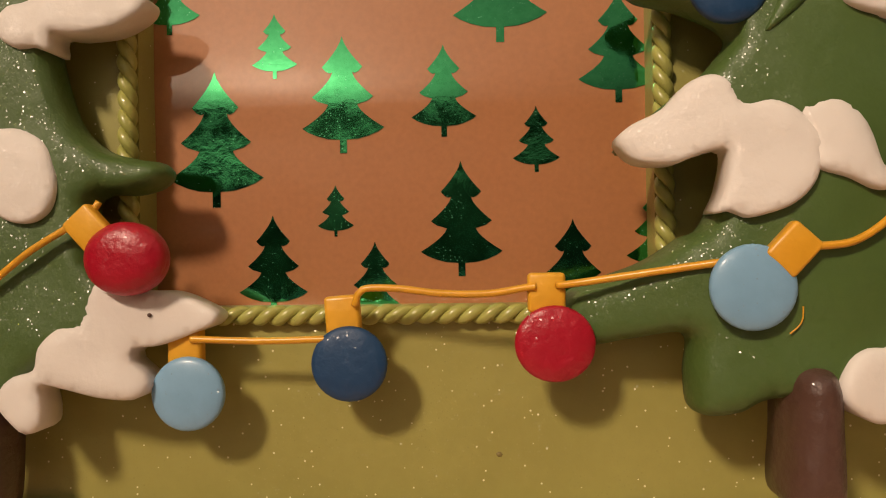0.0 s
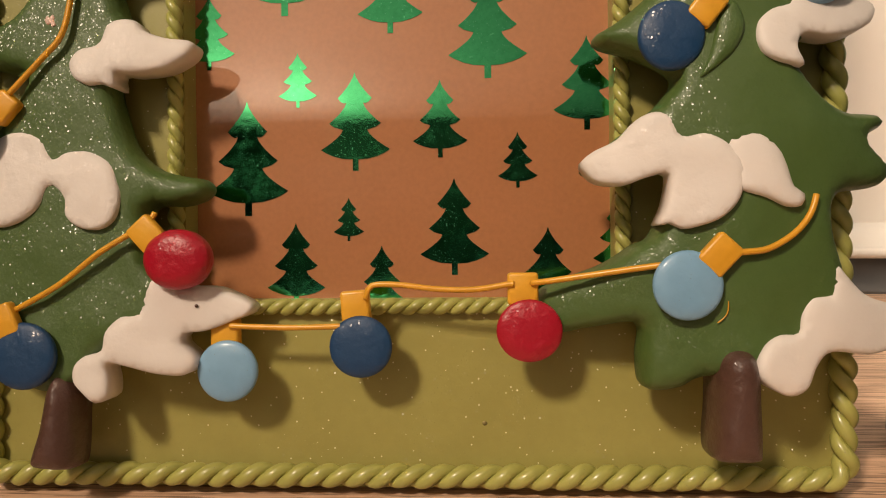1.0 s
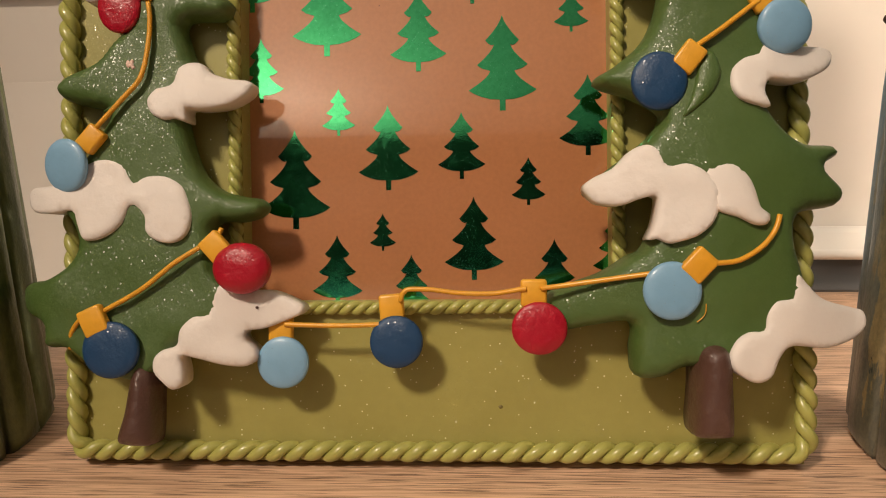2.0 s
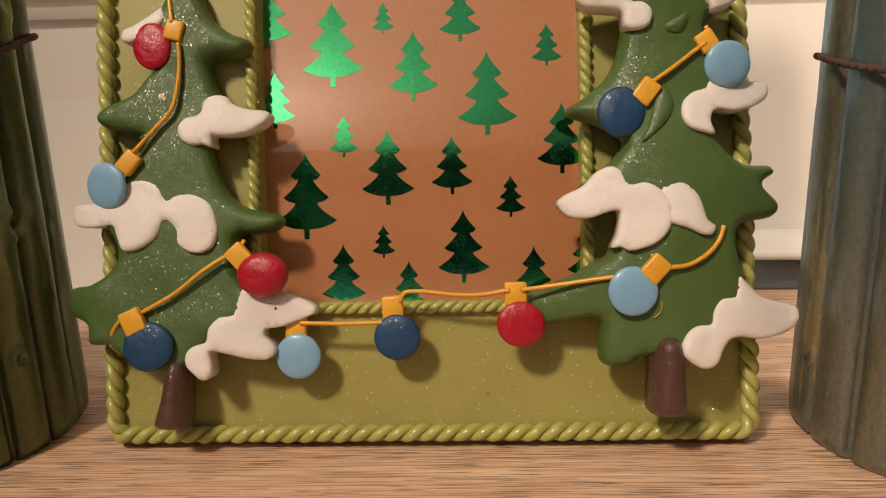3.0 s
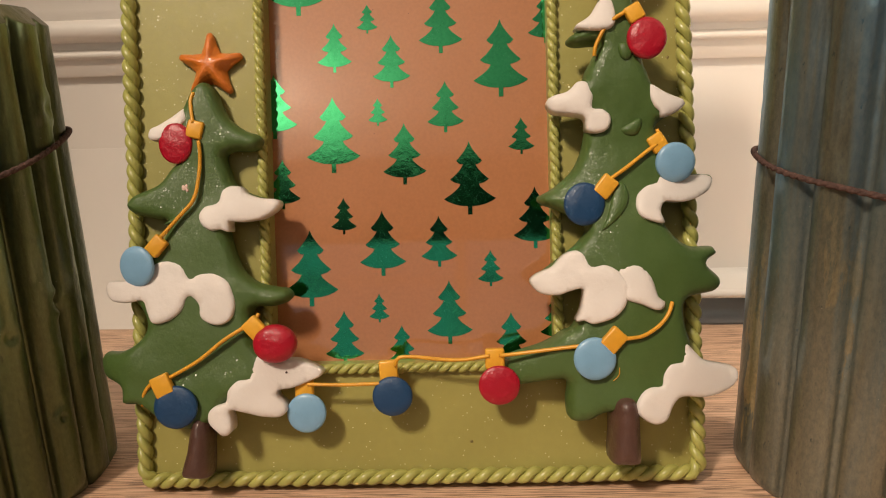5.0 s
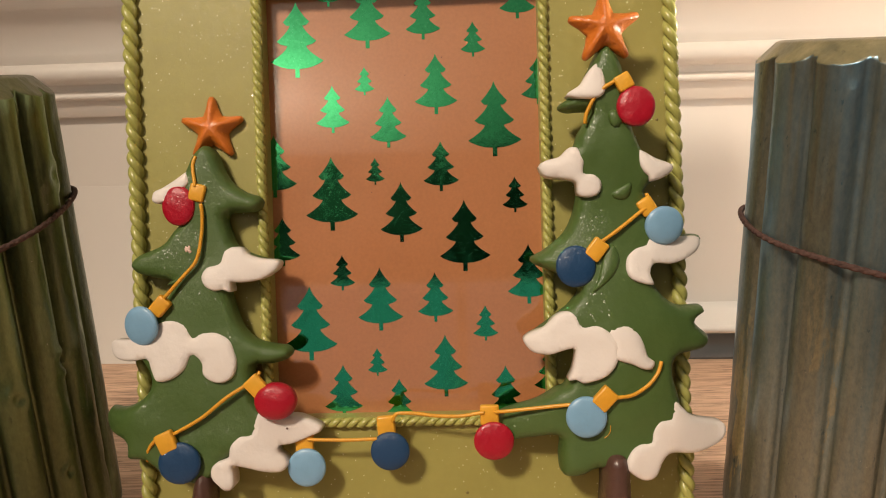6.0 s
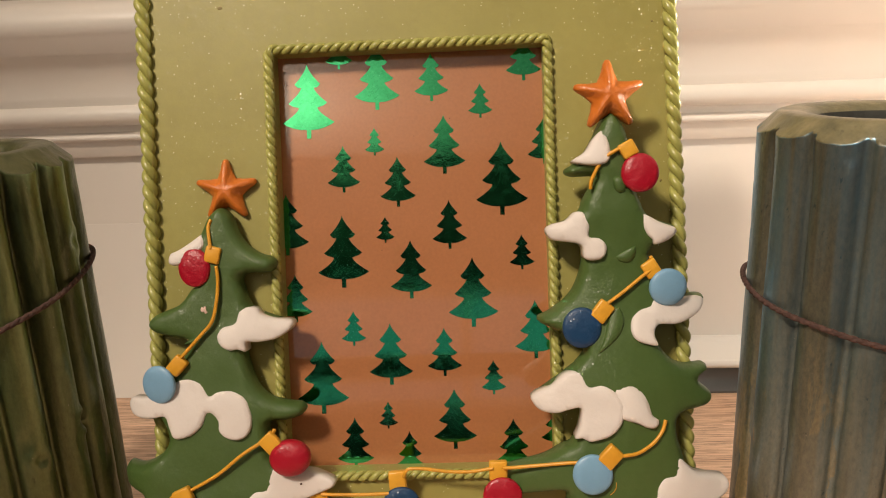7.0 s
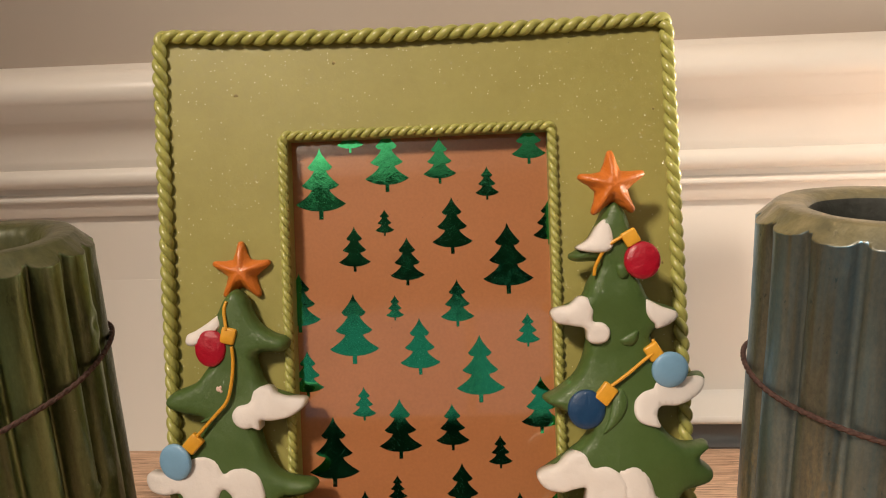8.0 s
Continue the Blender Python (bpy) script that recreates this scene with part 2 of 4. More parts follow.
def wood_material():
    """Pale oak: broad soft tone, fine long grain and short thin dark pores along it."""
    m, n, l, b = nodes_of("pale_oak_board")
    wide = noise_tex(n, l, 30, 4, (0.10, 1, 1))
    band = noise_tex(n, l, 260, 5, (0.035, 1, 1), 0.6)
    hair = noise_tex(n, l, 1500, 3, (0.02, 1, 1), 0.55)
    pores = noise_tex(n, l, 2000, 2, (0.028, 1, 1), 0.5)
    where = noise_tex(n, l, 110, 3, (0.10, 1, 1))
    col = ramp(n, l, wide.outputs["Fac"], [(0.25, (0.60, 0.385, 0.25)), (0.5, (0.70, 0.465, 0.315)), (0.75, (0.76, 0.53, 0.375))])
    col = mixed(n, l, 1.0, col, ramp(n, l, band.outputs["Fac"], [(0.30, (0.80, 0.76, 0.73)), (0.55, (1.0, 1.0, 1.0)), (0.75, (1.06, 1.06, 1.06))]), "MULTIPLY")
    col = mixed(n, l, 1.0, col, ramp(n, l, hair.outputs["Fac"], [(0.36, (0.62, 0.56, 0.52)), (0.56, (1.05, 1.05, 1.05))]), "MULTIPLY")
    dense = n.new("ShaderNodeMath")
    dense.operation = "MULTIPLY_ADD"
    l.new(where.outputs["Fac"], dense.inputs[0])
    dense.inputs[1].default_value = 0.28
    l.new(pores.outputs["Fac"], dense.inputs[2])
    open_pores = ramp(n, l, dense.outputs[0], [(0.70, (0, 0, 0)), (0.75, (0.9, 0.9, 0.9))])
    col = mixed(n, l, open_pores, col, (0.17, 0.10, 0.062))
    l.new(col, b.inputs["Base Color"])
    b.inputs["Roughness"].default_value = 0.45
    bumped(n, l, b, open_pores, -0.25, 0.0004)
    return m


def plain_paint(name, a, c, rough, scale=8.0):
    m, n, l, b = nodes_of(name)
    big = noise_tex(n, l, scale, 3)
    fine = noise_tex(n, l, 350, 3)
    l.new(ramp(n, l, big.outputs["Fac"], [(0.3, a), (0.7, c)]), b.inputs["Base Color"])
    b.inputs["Roughness"].default_value = rough
    bumped(n, l, b, fine.outputs["Fac"], 0.06, 0.0005)
    return m


TWINE, WOOD = twine_material(), wood_material()
GLOSS_WHITE = plain_paint("cream_gloss_woodwork", (0.74, 0.69, 0.63), (0.78, 0.73, 0.67), 0.30)
STRIP_GREY = plain_paint("grey_satin_strip", (0.115, 0.112, 0.110), (0.150, 0.146, 0.142), 0.32)
STRIP_GREY.node_tree.nodes["Principled BSDF"].inputs["Metallic"].default_value = 0.5
WALL_PAINT = plain_paint("beige_wall_paint", (0.40, 0.34, 0.285), (0.43, 0.37, 0.31), 0.7)
# near-black, so that the foil mirrors a dark far wall
DARK_WALL = plain_paint("dark_room_wall_paint", (0.028, 0.024, 0.02), (0.034, 0.029, 0.024), 0.9, 1.5)
SIDE_WALL = plain_paint("warm_room_wall_paint", (0.16, 0.135, 0.11), (0.19, 0.16, 0.13), 0.8, 1.5)
CEILING = plain_paint("white_ceiling_paint", (0.78, 0.76, 0.72), (0.82, 0.80, 0.76), 0.9, 1.5)
FLOOR = plain_paint("brown_floor", (0.12, 0.075, 0.045), (0.17, 0.11, 0.065), 0.5, 2.0)


def glow(name, colour, strength):
    m, n, l, b = nodes_of(name)
    b.inputs["Base Color"].default_value = (0, 0, 0, 1)
    b.inputs["Emission Color"].default_value = (*colour, 1)
    b.inputs["Emission Strength"].default_value = strength
    return m


DUSK = glow("dusk_sky", (0.55, 0.80, 0.95), 0.30)


# ---- mesh helpers ----
from mathutils.geometry import delaunay_2d_cdt

def linked(name, bm, material, parent=None, label="", smooth=True):
    me = bpy.data.meshes.new(name)
    bm.normal_update()
    bm.to_mesh(me)
    bm.free()
    mats = material if isinstance(material, (list, tuple)) else [material]
    for mm in mats:
        me.materials.append(mm)
    if smooth:
        for p in me.polygons:
            p.use_smooth = True
    ob = new(name, me)
    if parent:
        ob.parent = parent
    if label:
        tagged(ob, label)
    return ob


def part(name, bm, material, parent, label="", smooth=True):
    return linked(name, bm, material, parent, label, smooth)


def thing(name, at, label, category, group="", kind="", turn=(0, 0, 0)):
    ob = new(name)
    ob.matrix_basis = pose(*at, *turn)
    return tagged(ob, label, category, group, kind)


def box(bm, lo, hi, bevel=0.0, seg=2):
    ret = bmesh.ops.create_cube(bm, size=1.0, matrix=Matrix.LocRotScale(
        Vector([(a + b) / 2 for a, b in zip(lo, hi)]), None, Vector([b - a for a, b in zip(lo, hi)])))
    if bevel:
        es = list({e for v in ret["verts"] for e in v.link_edges})
        bmesh.ops.bevel(bm, geom=es, offset=bevel, segments=seg, affect="EDGES", profile=0.5)
    return bm


def spline(points, step, closed=True):
    """Catmull-Rom curve through a few control points, sampled at about the given step."""
    p = np.array(points, float)
    n = len(p)
    out = []
    for i in range(n if closed else n - 1):
        if closed:
            a, b, c, d = p[(i - 1) % n], p[i], p[(i + 1) % n], p[(i + 2) % n]
        else:
            a, b, c, d = p[max(i - 1, 0)], p[i], p[i + 1], p[min(i + 2, n - 1)]
        k = max(2, int(np.linalg.norm(c - b) / step))
        for j in range(k):
            t = j / k
            out.append(0.5 * (2 * b + (c - a) * t + (2 * a - 5 * b + 4 * c - d) * t * t + (3 * b - a - 3 * c + d) * t ** 3))
    if not closed:
        out.append(p[-1])
    return np.array(out)


def edge_distance(q, poly):
    a, b = poly, np.roll(poly, -1, 0)
    ab = b - a
    t = ((q[:, None, :] - a) * ab).sum(2) / np.maximum((ab * ab).sum(1), 1e-12)
    t = np.clip(t, 0, 1)
    return np.linalg.norm(q[:, None, :] - (a + t[..., None] * ab), axis=2).min(1)


def inside(q, poly):
    x, y = q[:, 0][:, None], q[:, 1][:, None]
    a, b = poly, np.roll(poly, -1, 0)
    dy = np.where(np.abs(b[:, 1] - a[:, 1]) < 1e-12, 1e-12, b[:, 1] - a[:, 1])
    cross = ((a[:, 1] > y) != (b[:, 1] > y)) & (x < (b[:, 0] - a[:, 0]) * (y - a[:, 1]) / dy + a[:, 0])
    return cross.sum(1) % 2 == 1


def bow_a(u, v):
    """How far the left fir's clay is bent out from the board, in millimetres."""
    return 3 * max(0, 1 - ((u + 72) / 36) ** 2) + 0.05 * max(0, 110 - v) - 0.035 * max(0, -90 - u) ** 2


def bow_b(u, v):
    """The same for the right fir, which stands prouder along its middle."""
    return 10 * max(0, 1 - ((u - 66) / 36) ** 2) - 3.5 * math.exp(-((v - 108) / 18) ** 2)


def flat(u, v):
    return 0.0


def clay(control, low, high, round_edge, back, grid=2.2, lump=0.35, seed=1.0, bow=flat, lip=0.0):
    """A pillow of clay. The outline's control points and all lengths are in millimetres, u to the right and v up
    in the frame's face; low: how proud its rim stands, high: its swell above that, back: where its rear lies,
    lip: how far it thickens towards its lower edge."""
    poly = spline(control, 0.9)
    keep = [0]
    for i in range(1, len(poly)):
        if np.linalg.norm(poly[i] - poly[keep[-1]]) > 0.35:
            keep.append(i)
    if np.linalg.norm(poly[keep[-1]] - poly[0]) < 0.35:
        keep.pop()
    poly = poly[keep]
    nxt, prv = np.roll(poly, -1, 0), np.roll(poly, 1, 0)
    tang = nxt - prv
    tang /= np.linalg.norm(tang, axis=1)[:, None] + 1e-9
    area = 0.5 * (poly[:, 0] * nxt[:, 1] - nxt[:, 0] * poly[:, 1]).sum()
    norm = np.c_[-tang[:, 1], tang[:, 0]] * (1 if area > 0 else -1)
    extra = []
    for k in (0.07, 0.2, 0.42, 0.7) if round_edge > 2 else (0.2, 0.55):
        q = poly + norm * round_edge * k
        q = q[inside(q, poly)]
        if len(q):
            q = q[edge_distance(q, poly) > round_edge * k * 0.94]
            extra.append(q[:: 1 if k < 0.3 else 2])
    lo, hi = poly.min(0), poly.max(0)
    gx, gy = np.meshgrid(np.arange(lo[0], hi[0], grid), np.arange(lo[1], hi[1], grid))
    gx = gx + (np.arange(gx.shape[0]) % 2)[:, None] * grid * 0.5
    q = np.c_[gx.ravel(), gy.ravel()]
    q = q[inside(q, poly)]
    q = q[edge_distance(q, poly) > round_edge * 0.78] if len(q) else q
    pts = np.vstack([poly, *extra, q])
    n = len(poly)
    verts, _, faces, *_ = delaunay_2d_cdt([Vector(p) for p in pts], [], [list(range(n))] if area > 0 else [list(range(n))[::-1]], 1, 1e-5)
    vv = np.array([(v.x, v.y) for v in verts])
    d = edge_distance(vv, poly)
    t = np.clip(d / round_edge, 0, 1)
    rise = np.sqrt(np.maximum(0, 1 - (1 - t) ** 2)) * high
    bm = bmesh.new()
    front = []
    top, tall = poly[:, 1].max(), max(1.0, np.ptp(poly[:, 1]))
    for (u, v), w, tt in zip(vv, rise, t):
        w += lump * tt * noise.noise((u * 0.09 + seed, v * 0.09, seed)) + lump * 0.4 * tt * noise.noise((u * 0.28, v * 0.28, seed * 2))
        w += lip * min(1.0, max(0.0, (top - v) / tall - 0.15) * 1.3)
        front.append(bm.verts.new((u / 1000, (1 - low - w - bow(u, v)) / 1000, v / 1000)))
    for f in faces:
        try:
            bm.faces.new([front[i] for i in f])
        except ValueError:
            pass
    rim = [e for e in bm.edges if len(e.link_faces) == 1]
    ret = bmesh.ops.extrude_edge_only(bm, edges=rim)
    moved = [g for g in ret["geom"] if isinstance(g, bmesh.types.BMVert)]
    for v in moved:
        v.co.y = (1 - back - bow(v.co.x * 1000, v.co.z * 1000)) / 1000
    loop = [g for g in ret["geom"] if isinstance(g, bmesh.types.BMEdge)]
    bmesh.ops.holes_fill(bm, edges=loop)
    bmesh.ops.recalc_face_normals(bm, faces=bm.faces)
    return bm


def tube(points, radius, sides=8, squash=1.0):
    """A tube along 3D points in metres."""
    p = np.array(points, float)
    bm = bmesh.new()
    t = np.gradient(p, axis=0)
    t /= np.linalg.norm(t, axis=1)[:, None] + 1e-12
    ref = np.array([0.0, 1.0, 0.0])
    rings = []
    for c, d in zip(p, t):
        a = np.cross(d, ref)
        if np.linalg.norm(a) < 1e-3:
            a = np.cross(d, (1.0, 0, 0))
        a /= np.linalg.norm(a)
        b = np.cross(a, d)
        rings.append([bm.verts.new(c + radius * (math.cos(k) * a + squash * math.sin(k) * b)) for k in np.linspace(0, 2 * math.pi, sides, endpoint=False)])
    for r, s in zip(rings, rings[1:]):
        for k in range(sides):
            bm.faces.new((r[k], r[(k + 1) % sides], s[(k + 1) % sides], s[k]))
    bm.faces.new(rings[0][::-1])
    bm.faces.new(rings[-1])
    bmesh.ops.recalc_face_normals(bm, faces=bm.faces)
    return bm


def rounded_loop(corners, r, step):
    """A four-sided loop (corners anticlockwise from the lower left) with rounded corners, in millimetres."""
    c = [np.array(p, float) for p in corners]
    out = []
    for k in (1, 2, 3, 0):
        p, q, s = c[k - 1], c[k], c[(k + 1) % 4]
        a = q + (p - q) / np.linalg.norm(p - q) * r
        b = q + (s - q) / np.linalg.norm(s - q) * r
        out += [tuple((1 - t) ** 2 * a + 2 * t * (1 - t) * q + t * t * b) for t in np.linspace(0, 1, 7)]
    p = np.array(out + out[:1])
    seg = np.linalg.norm(np.diff(p, axis=0), axis=1)
    s = np.r_[0, np.cumsum(seg)]
    n = int(s[-1] / step)
    at = np.linspace(0, s[-1], n, endpoint=False)
    return np.c_[np.interp(at, s, p[:, 0]), np.interp(at, s, p[:, 1])], s[-1]


def sag(u, v):
    """How far the board's top edge dips between its corners, in millimetres."""
    s = min(1, max(0, (u + 92.4) / 181.8))
    return 2.6 * math.sin(math.pi * s ** 0.8) * min(1, max(0, (v - 200) / 25))


def twisted_rope(corners, corner, radius, spacing, proud, strands=2):
    """One strand after another wound round a rectangle; spacing: from bump to bump. Returns a mesh for each strand."""
    path, length = rounded_loop(corners, corner, spacing / 9)
    n = len(path)
    path[:, 1] -= [sag(u, v) for u, v in path]
    turns = round(length / (spacing * strands))
    t = np.roll(path, -1, 0) - np.roll(path, 1, 0)
    t /= np.linalg.norm(t, axis=1)[:, None]
    out_dir = np.c_[t[:, 1], -t[:, 0]]
    made = []
    for k in range(strands):
        bm = bmesh.new()
        ang = 2 * math.pi * (turns * np.arange(n) / n + k / strands)
        wob = np.array([0.12 * radius * noise.noise((i * 0.05, k * 3.1, 0.5)) for i in range(n)])
        wob *= np.clip(np.minimum(np.arange(n), n - np.arange(n)) / 12, 0, 1)
        off = radius * 0.45 + wob
        c = np.c_[path + out_dir * (off * np.cos(ang))[:, None], proud + off * np.sin(ang)]
        tt = np.roll(c, -1, 0) - np.roll(c, 1, 0)
        tt /= np.linalg.norm(tt, axis=1)[:, None]
        core = np.c_[path, np.full(n, proud)]
        rad = c - core
        rad /= np.linalg.norm(rad, axis=1)[:, None]
        side = np.cross(tt, rad)
        rings = []
        for i in range(n):
            ring = []
            for a in np.linspace(0, 2 * math.pi, 12, endpoint=False):
                q = c[i] + radius * (0.50 * math.cos(a) * rad[i] + 0.55 * math.sin(a) * side[i])
                ring.append(bm.verts.new((q[0] / 1000, (1 - q[2]) / 1000, q[1] / 1000)))
            rings.append(ring)
        for i in range(n):
            r, s = rings[i], rings[(i + 1) % n]
            for j in range(12):
                bm.faces.new((r[j], r[(j + 1) % 12], s[(j + 1) % 12], s[j]))
        bmesh.ops.recalc_face_normals(bm, faces=bm.faces)
        made.append(bm)
    return made


# ---- the room's shell ----
YAW = -2.0


def moulding(name, profile, material, label, span=(-1.6, 1.6)):
    """A straight run of a profile (depth into the room side, height) along the wall behind the shelf."""
    bm = bmesh.new()
    ends = []
    for x in span:
        ends.append([bm.verts.new((x, y, z)) for y, z in profile])
    n = len(profile)
    for i in range(n):
        bm.faces.new((ends[0][i], ends[0][(i + 1) % n], ends[1][(i + 1) % n], ends[1][i]))
    bm.faces.new(ends[0])
    bm.faces.new(ends[1][::-1])
    bmesh.ops.recalc_face_normals(bm, faces=bm.faces)
    ob = linked(name, bm, material)
    ob.data.set_sharp_from_angle(angle=radians(38))
    ob.matrix_basis = pose(0, 0, 0, 0, 0, YAW)
    return tagged(ob, label, "wall trim", kind="structure")


def arc(cy, cz, ry, rz, a0, a1, n=8):
    return [(cy + ry * math.cos(radians(a)), cz + rz * math.sin(radians(a))) for a in np.linspace(a0, a1, n)]


WALL_Y = 0.172
bm = bmesh.new()
box(bm, (-2.0, WALL_Y, -1.2), (2.0, WALL_Y + 0.1, 1.25))
wall = tagged(linked("wall_north", bm, GLOSS_WHITE, smooth=False), "cream painted panelled wall behind the shelf", "wall", kind="structure")
wall.matrix_basis = pose(0, 0, 0, 0, 0, YAW)
bm = bmesh.new()
box(bm, (-1.6, WALL_Y - 0.004, 0.214), (1.6, WALL_Y - 0.0005, 1.24))
upper = tagged(linked("wall_upper", bm, WALL_PAINT, smooth=False), "beige painted wall above the white rail", "wall", kind="structure")
upper.matrix_basis = pose(0, 0, 0, 0, 0, YAW)

rail = [(WALL_Y + 0.002, 0.1330), (0.1690, 0.1330), (0.1684, 0.1338), (0.1668, 0.1418)]
rail += arc(0.1660, 0.1440, 0.0022, 0.0020, 250, 110, 9) + [(0.1660, 0.1468), (0.1655, 0.1500)]
rail += arc(0.1630, 0.1560, 0.0045, 0.0052, 250, 110, 15)
rail += [(y, z) for y, z in arc(0.1440, 0.1640, 0.0165, 0.0260, 0, 62, 16)]
rail += arc(0.1600, 0.2010, 0.0130, 0.0112, 215, 100, 18) + [(0.1600, 0.2140), (WALL_Y + 0.002, 0.2145)]
rail = [(y if y > WALL_Y else WALL_Y - (WALL_Y - y) * 1.3, z) for y, z in rail]
moulding("trim_rail", rail, GLOSS_WHITE, "cream gloss moulded rail with coves and beads")
foot = [(WALL_Y + 0.002, 0.0235), (0.1716, 0.0232), (0.1705, 0.0215), (0.1685, 0.0205), (0.1510, 0.0182)]
foot += arc(0.1500, 0.0160, 0.0024, 0.0021, 75, 250, 14) + [(0.1520, 0.0145), (WALL_Y + 0.002, 0.0145)]
moulding("trim_foot", foot, GLOSS_WHITE, "cream gloss moulding along the back of the shelf", (0.0, 1.6))
strip = [(WALL_Y + 0.002, 0.0144), (0.1530, 0.0144), (0.1522, 0.0120), (0.1516, 0.0080), (0.1508, 0.0040), (0.1490, 0.0018), (0.1480, 0.0010), (0.1480, 0.0), (WALL_Y + 0.002, 0.0)]
moulding("trim_strip", strip, STRIP_GREY, "grey satin strip between the moulding and the shelf", (0.0, 1.6))
slope = [(WALL_Y + 0.002, 0.0955), (0.1719, 0.0950), (0.1690, 0.0700), (0.1640, 0.0450), (0.1560, 0.0200), (0.1480, 0.0), (WALL_Y + 0.002, 0.0)]
moulding("trim_slope", slope, GLOSS_WHITE, "cream painted plain flare at the foot of the wall", (-1.6, -0.0005))

bm = bmesh.new()
box(bm, (-1.3, -0.16, -0.032), (1.3, 0.182, 0.0), 0.002)
tagged(linked("shelf", bm, WOOD, smooth=False), "pale oak board shelf with fine straight grain", "shelf", kind="structure")

for name, lo, hi, mm, text, cat in (
    ("floor", (-2.1, -3.8, -1.3), (2.1, 0.3, -1.2), FLOOR, "plain brown floor of the room", "floor"),
    ("ceiling", (-2.1, -3.8, 1.25), (2.1, 0.3, 1.35), CEILING, "plain white ceiling of the room", "ceiling"),
    ("wall_west", (-2.1, -3.7, -1.2), (-2.0, 0.25, 1.25), SIDE_WALL, "plain warm side wall of the room", "wall"),
    ("wall_east", (2.0, -3.7, -1.2), (2.1, 0.25, 1.25), SIDE_WALL, "plain warm side wall of the room", "wall"),
):
    bm = bmesh.new()
    box(bm, lo, hi)
    tagged(linked(name, bm, mm, smooth=False), text, cat, kind="structure")

# far wall added dark for the foil to mirror, with one wide window
WIN = (-0.85, 0.85, 0.06, 0.645)
FAR_Y = -3.02
bm = bmesh.new()
for lo, hi in (((-2.0, FAR_Y - 0.1, -1.2), (WIN[0], FAR_Y, 1.25)), ((WIN[1], FAR_Y - 0.1, -1.2), (2.0, FAR_Y, 1.25)),
               ((WIN[0], FAR_Y - 0.1, -1.2), (WIN[1], FAR_Y, WIN[2])), ((WIN[0], FAR_Y - 0.1, WIN[3]), (WIN[1], FAR_Y, 1.25))):
    box(bm, lo, hi)
tagged(linked("wall_south", bm, DARK_WALL, smooth=False), "unseen wall across the room, made dark for the foil's reflections", "wall", kind="structure")
window = thing("window_1", (0, FAR_Y - 0.05, 0), "wide window with a plain white frame", "window", kind="structure")
bm = bmesh.new()
for lo, hi in (((WIN[0], -0.03, WIN[2]), (WIN[1], 0.03, WIN[2] + 0.04)), ((WIN[0], -0.03, WIN[3] - 0.04), (WIN[1], 0.03, WIN[3])),
               ((WIN[0], -0.03, WIN[2] + 0.04), (WIN[0] + 0.04, 0.03, WIN[3] - 0.04)), ((WIN[1] - 0.04, -0.03, WIN[2] + 0.04), (WIN[1], 0.03, WIN[3] - 0.04)),
               ((-0.02, -0.03, WIN[2] + 0.04), (0.02, 0.03, WIN[3] - 0.04))):
    box(bm, lo, hi)
part("window_frame", bm, GLOSS_WHITE, window, smooth=False)
bm = bmesh.new()
box(bm, (-1.8, -3.60, -0.4), (1.8, -3.58, 1.1))
tagged(linked("backdrop", bm, DUSK, smooth=False), "blue evening sky outside the window", "sky", kind="structure")

# ---- picture frame ----
frame_thing = thing("picture_frame", (0, 0, 0), "olive green glittered picture frame with clay fir trees and string lights", "picture frame", turn=(LEAN_BACK, 0, 0))
OUT = ((-91.4, 4.4), (93.4, 4.6), (89.4, 227.6), (-92.4, 229.0))
INN = ((-48.8, 41.0), (48.5, 41.0), (48.2, 191.6), (-48.8, 191.2))

bm = bmesh.new()
hole = ((-47.2, 42.4), (47.0, 42.4), (46.8, 190.2), (-47.2, 189.8))
edge = ((-91.6, 1.6), (93.4, 1.6), (89.4, 227.8), (-92.4, 229.2))
near, far = [[[bm.verts.new((u / 1000, y, v / 1000)) for u, v in ring] for ring in (edge, hole)] for y in (0.001, 0.0105)]
for k in range(4):
    j = (k + 1) % 4
    for quad in ((near[0][k], near[0][j], near[1][j], near[1][k]), (far[0][j], far[0][k], far[1][k], far[1][j]),
                 (near[0][k], far[0][k], far[0][j], near[0][j]), (near[1][j], far[1][j], far[1][k], near[1][k])):
        bm.faces.new(quad)
bmesh.ops.subdivide_edges(bm, edges=bm.edges, cuts=15, use_grid_fill=True)
for v in bm.verts:
    v.co.z -= sag(v.co.x * 1000, v.co.z * 1000) / 1000
bmesh.ops.recalc_face_normals(bm, faces=bm.faces)
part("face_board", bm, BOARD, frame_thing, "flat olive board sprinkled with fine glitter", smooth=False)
bm = bmesh.new()
box(bm, (-0.088, 0.0106, 0.006), (0.086, 0.0130, 0.222), 0.0005)
part("back_panel", bm, DARK_WALL, frame_thing, "thin dark backing panel", smooth=False)
bm = bmesh.new()
leg = [(0.013, 0.150), (0.0155, 0.150), (0.0560, 0.0150), (0.0530, 0.0150)]
ends = [[bm.verts.new((x, y, z)) for y, z in leg] for x in (-0.02, 0.02)]
for i in range(4):
    bm.faces.new((ends[0][i], ends[0][(i + 1) % 4], ends[1][(i + 1) % 4], ends[1][i]))
bm.faces.new(ends[0])
bm.faces.new(ends[1][::-1])
bmesh.ops.recalc_face_normals(bm, faces=bm.faces)
part("easel_leg", bm, DARK_WALL, frame_thing, "folding easel leg behind", smooth=False)

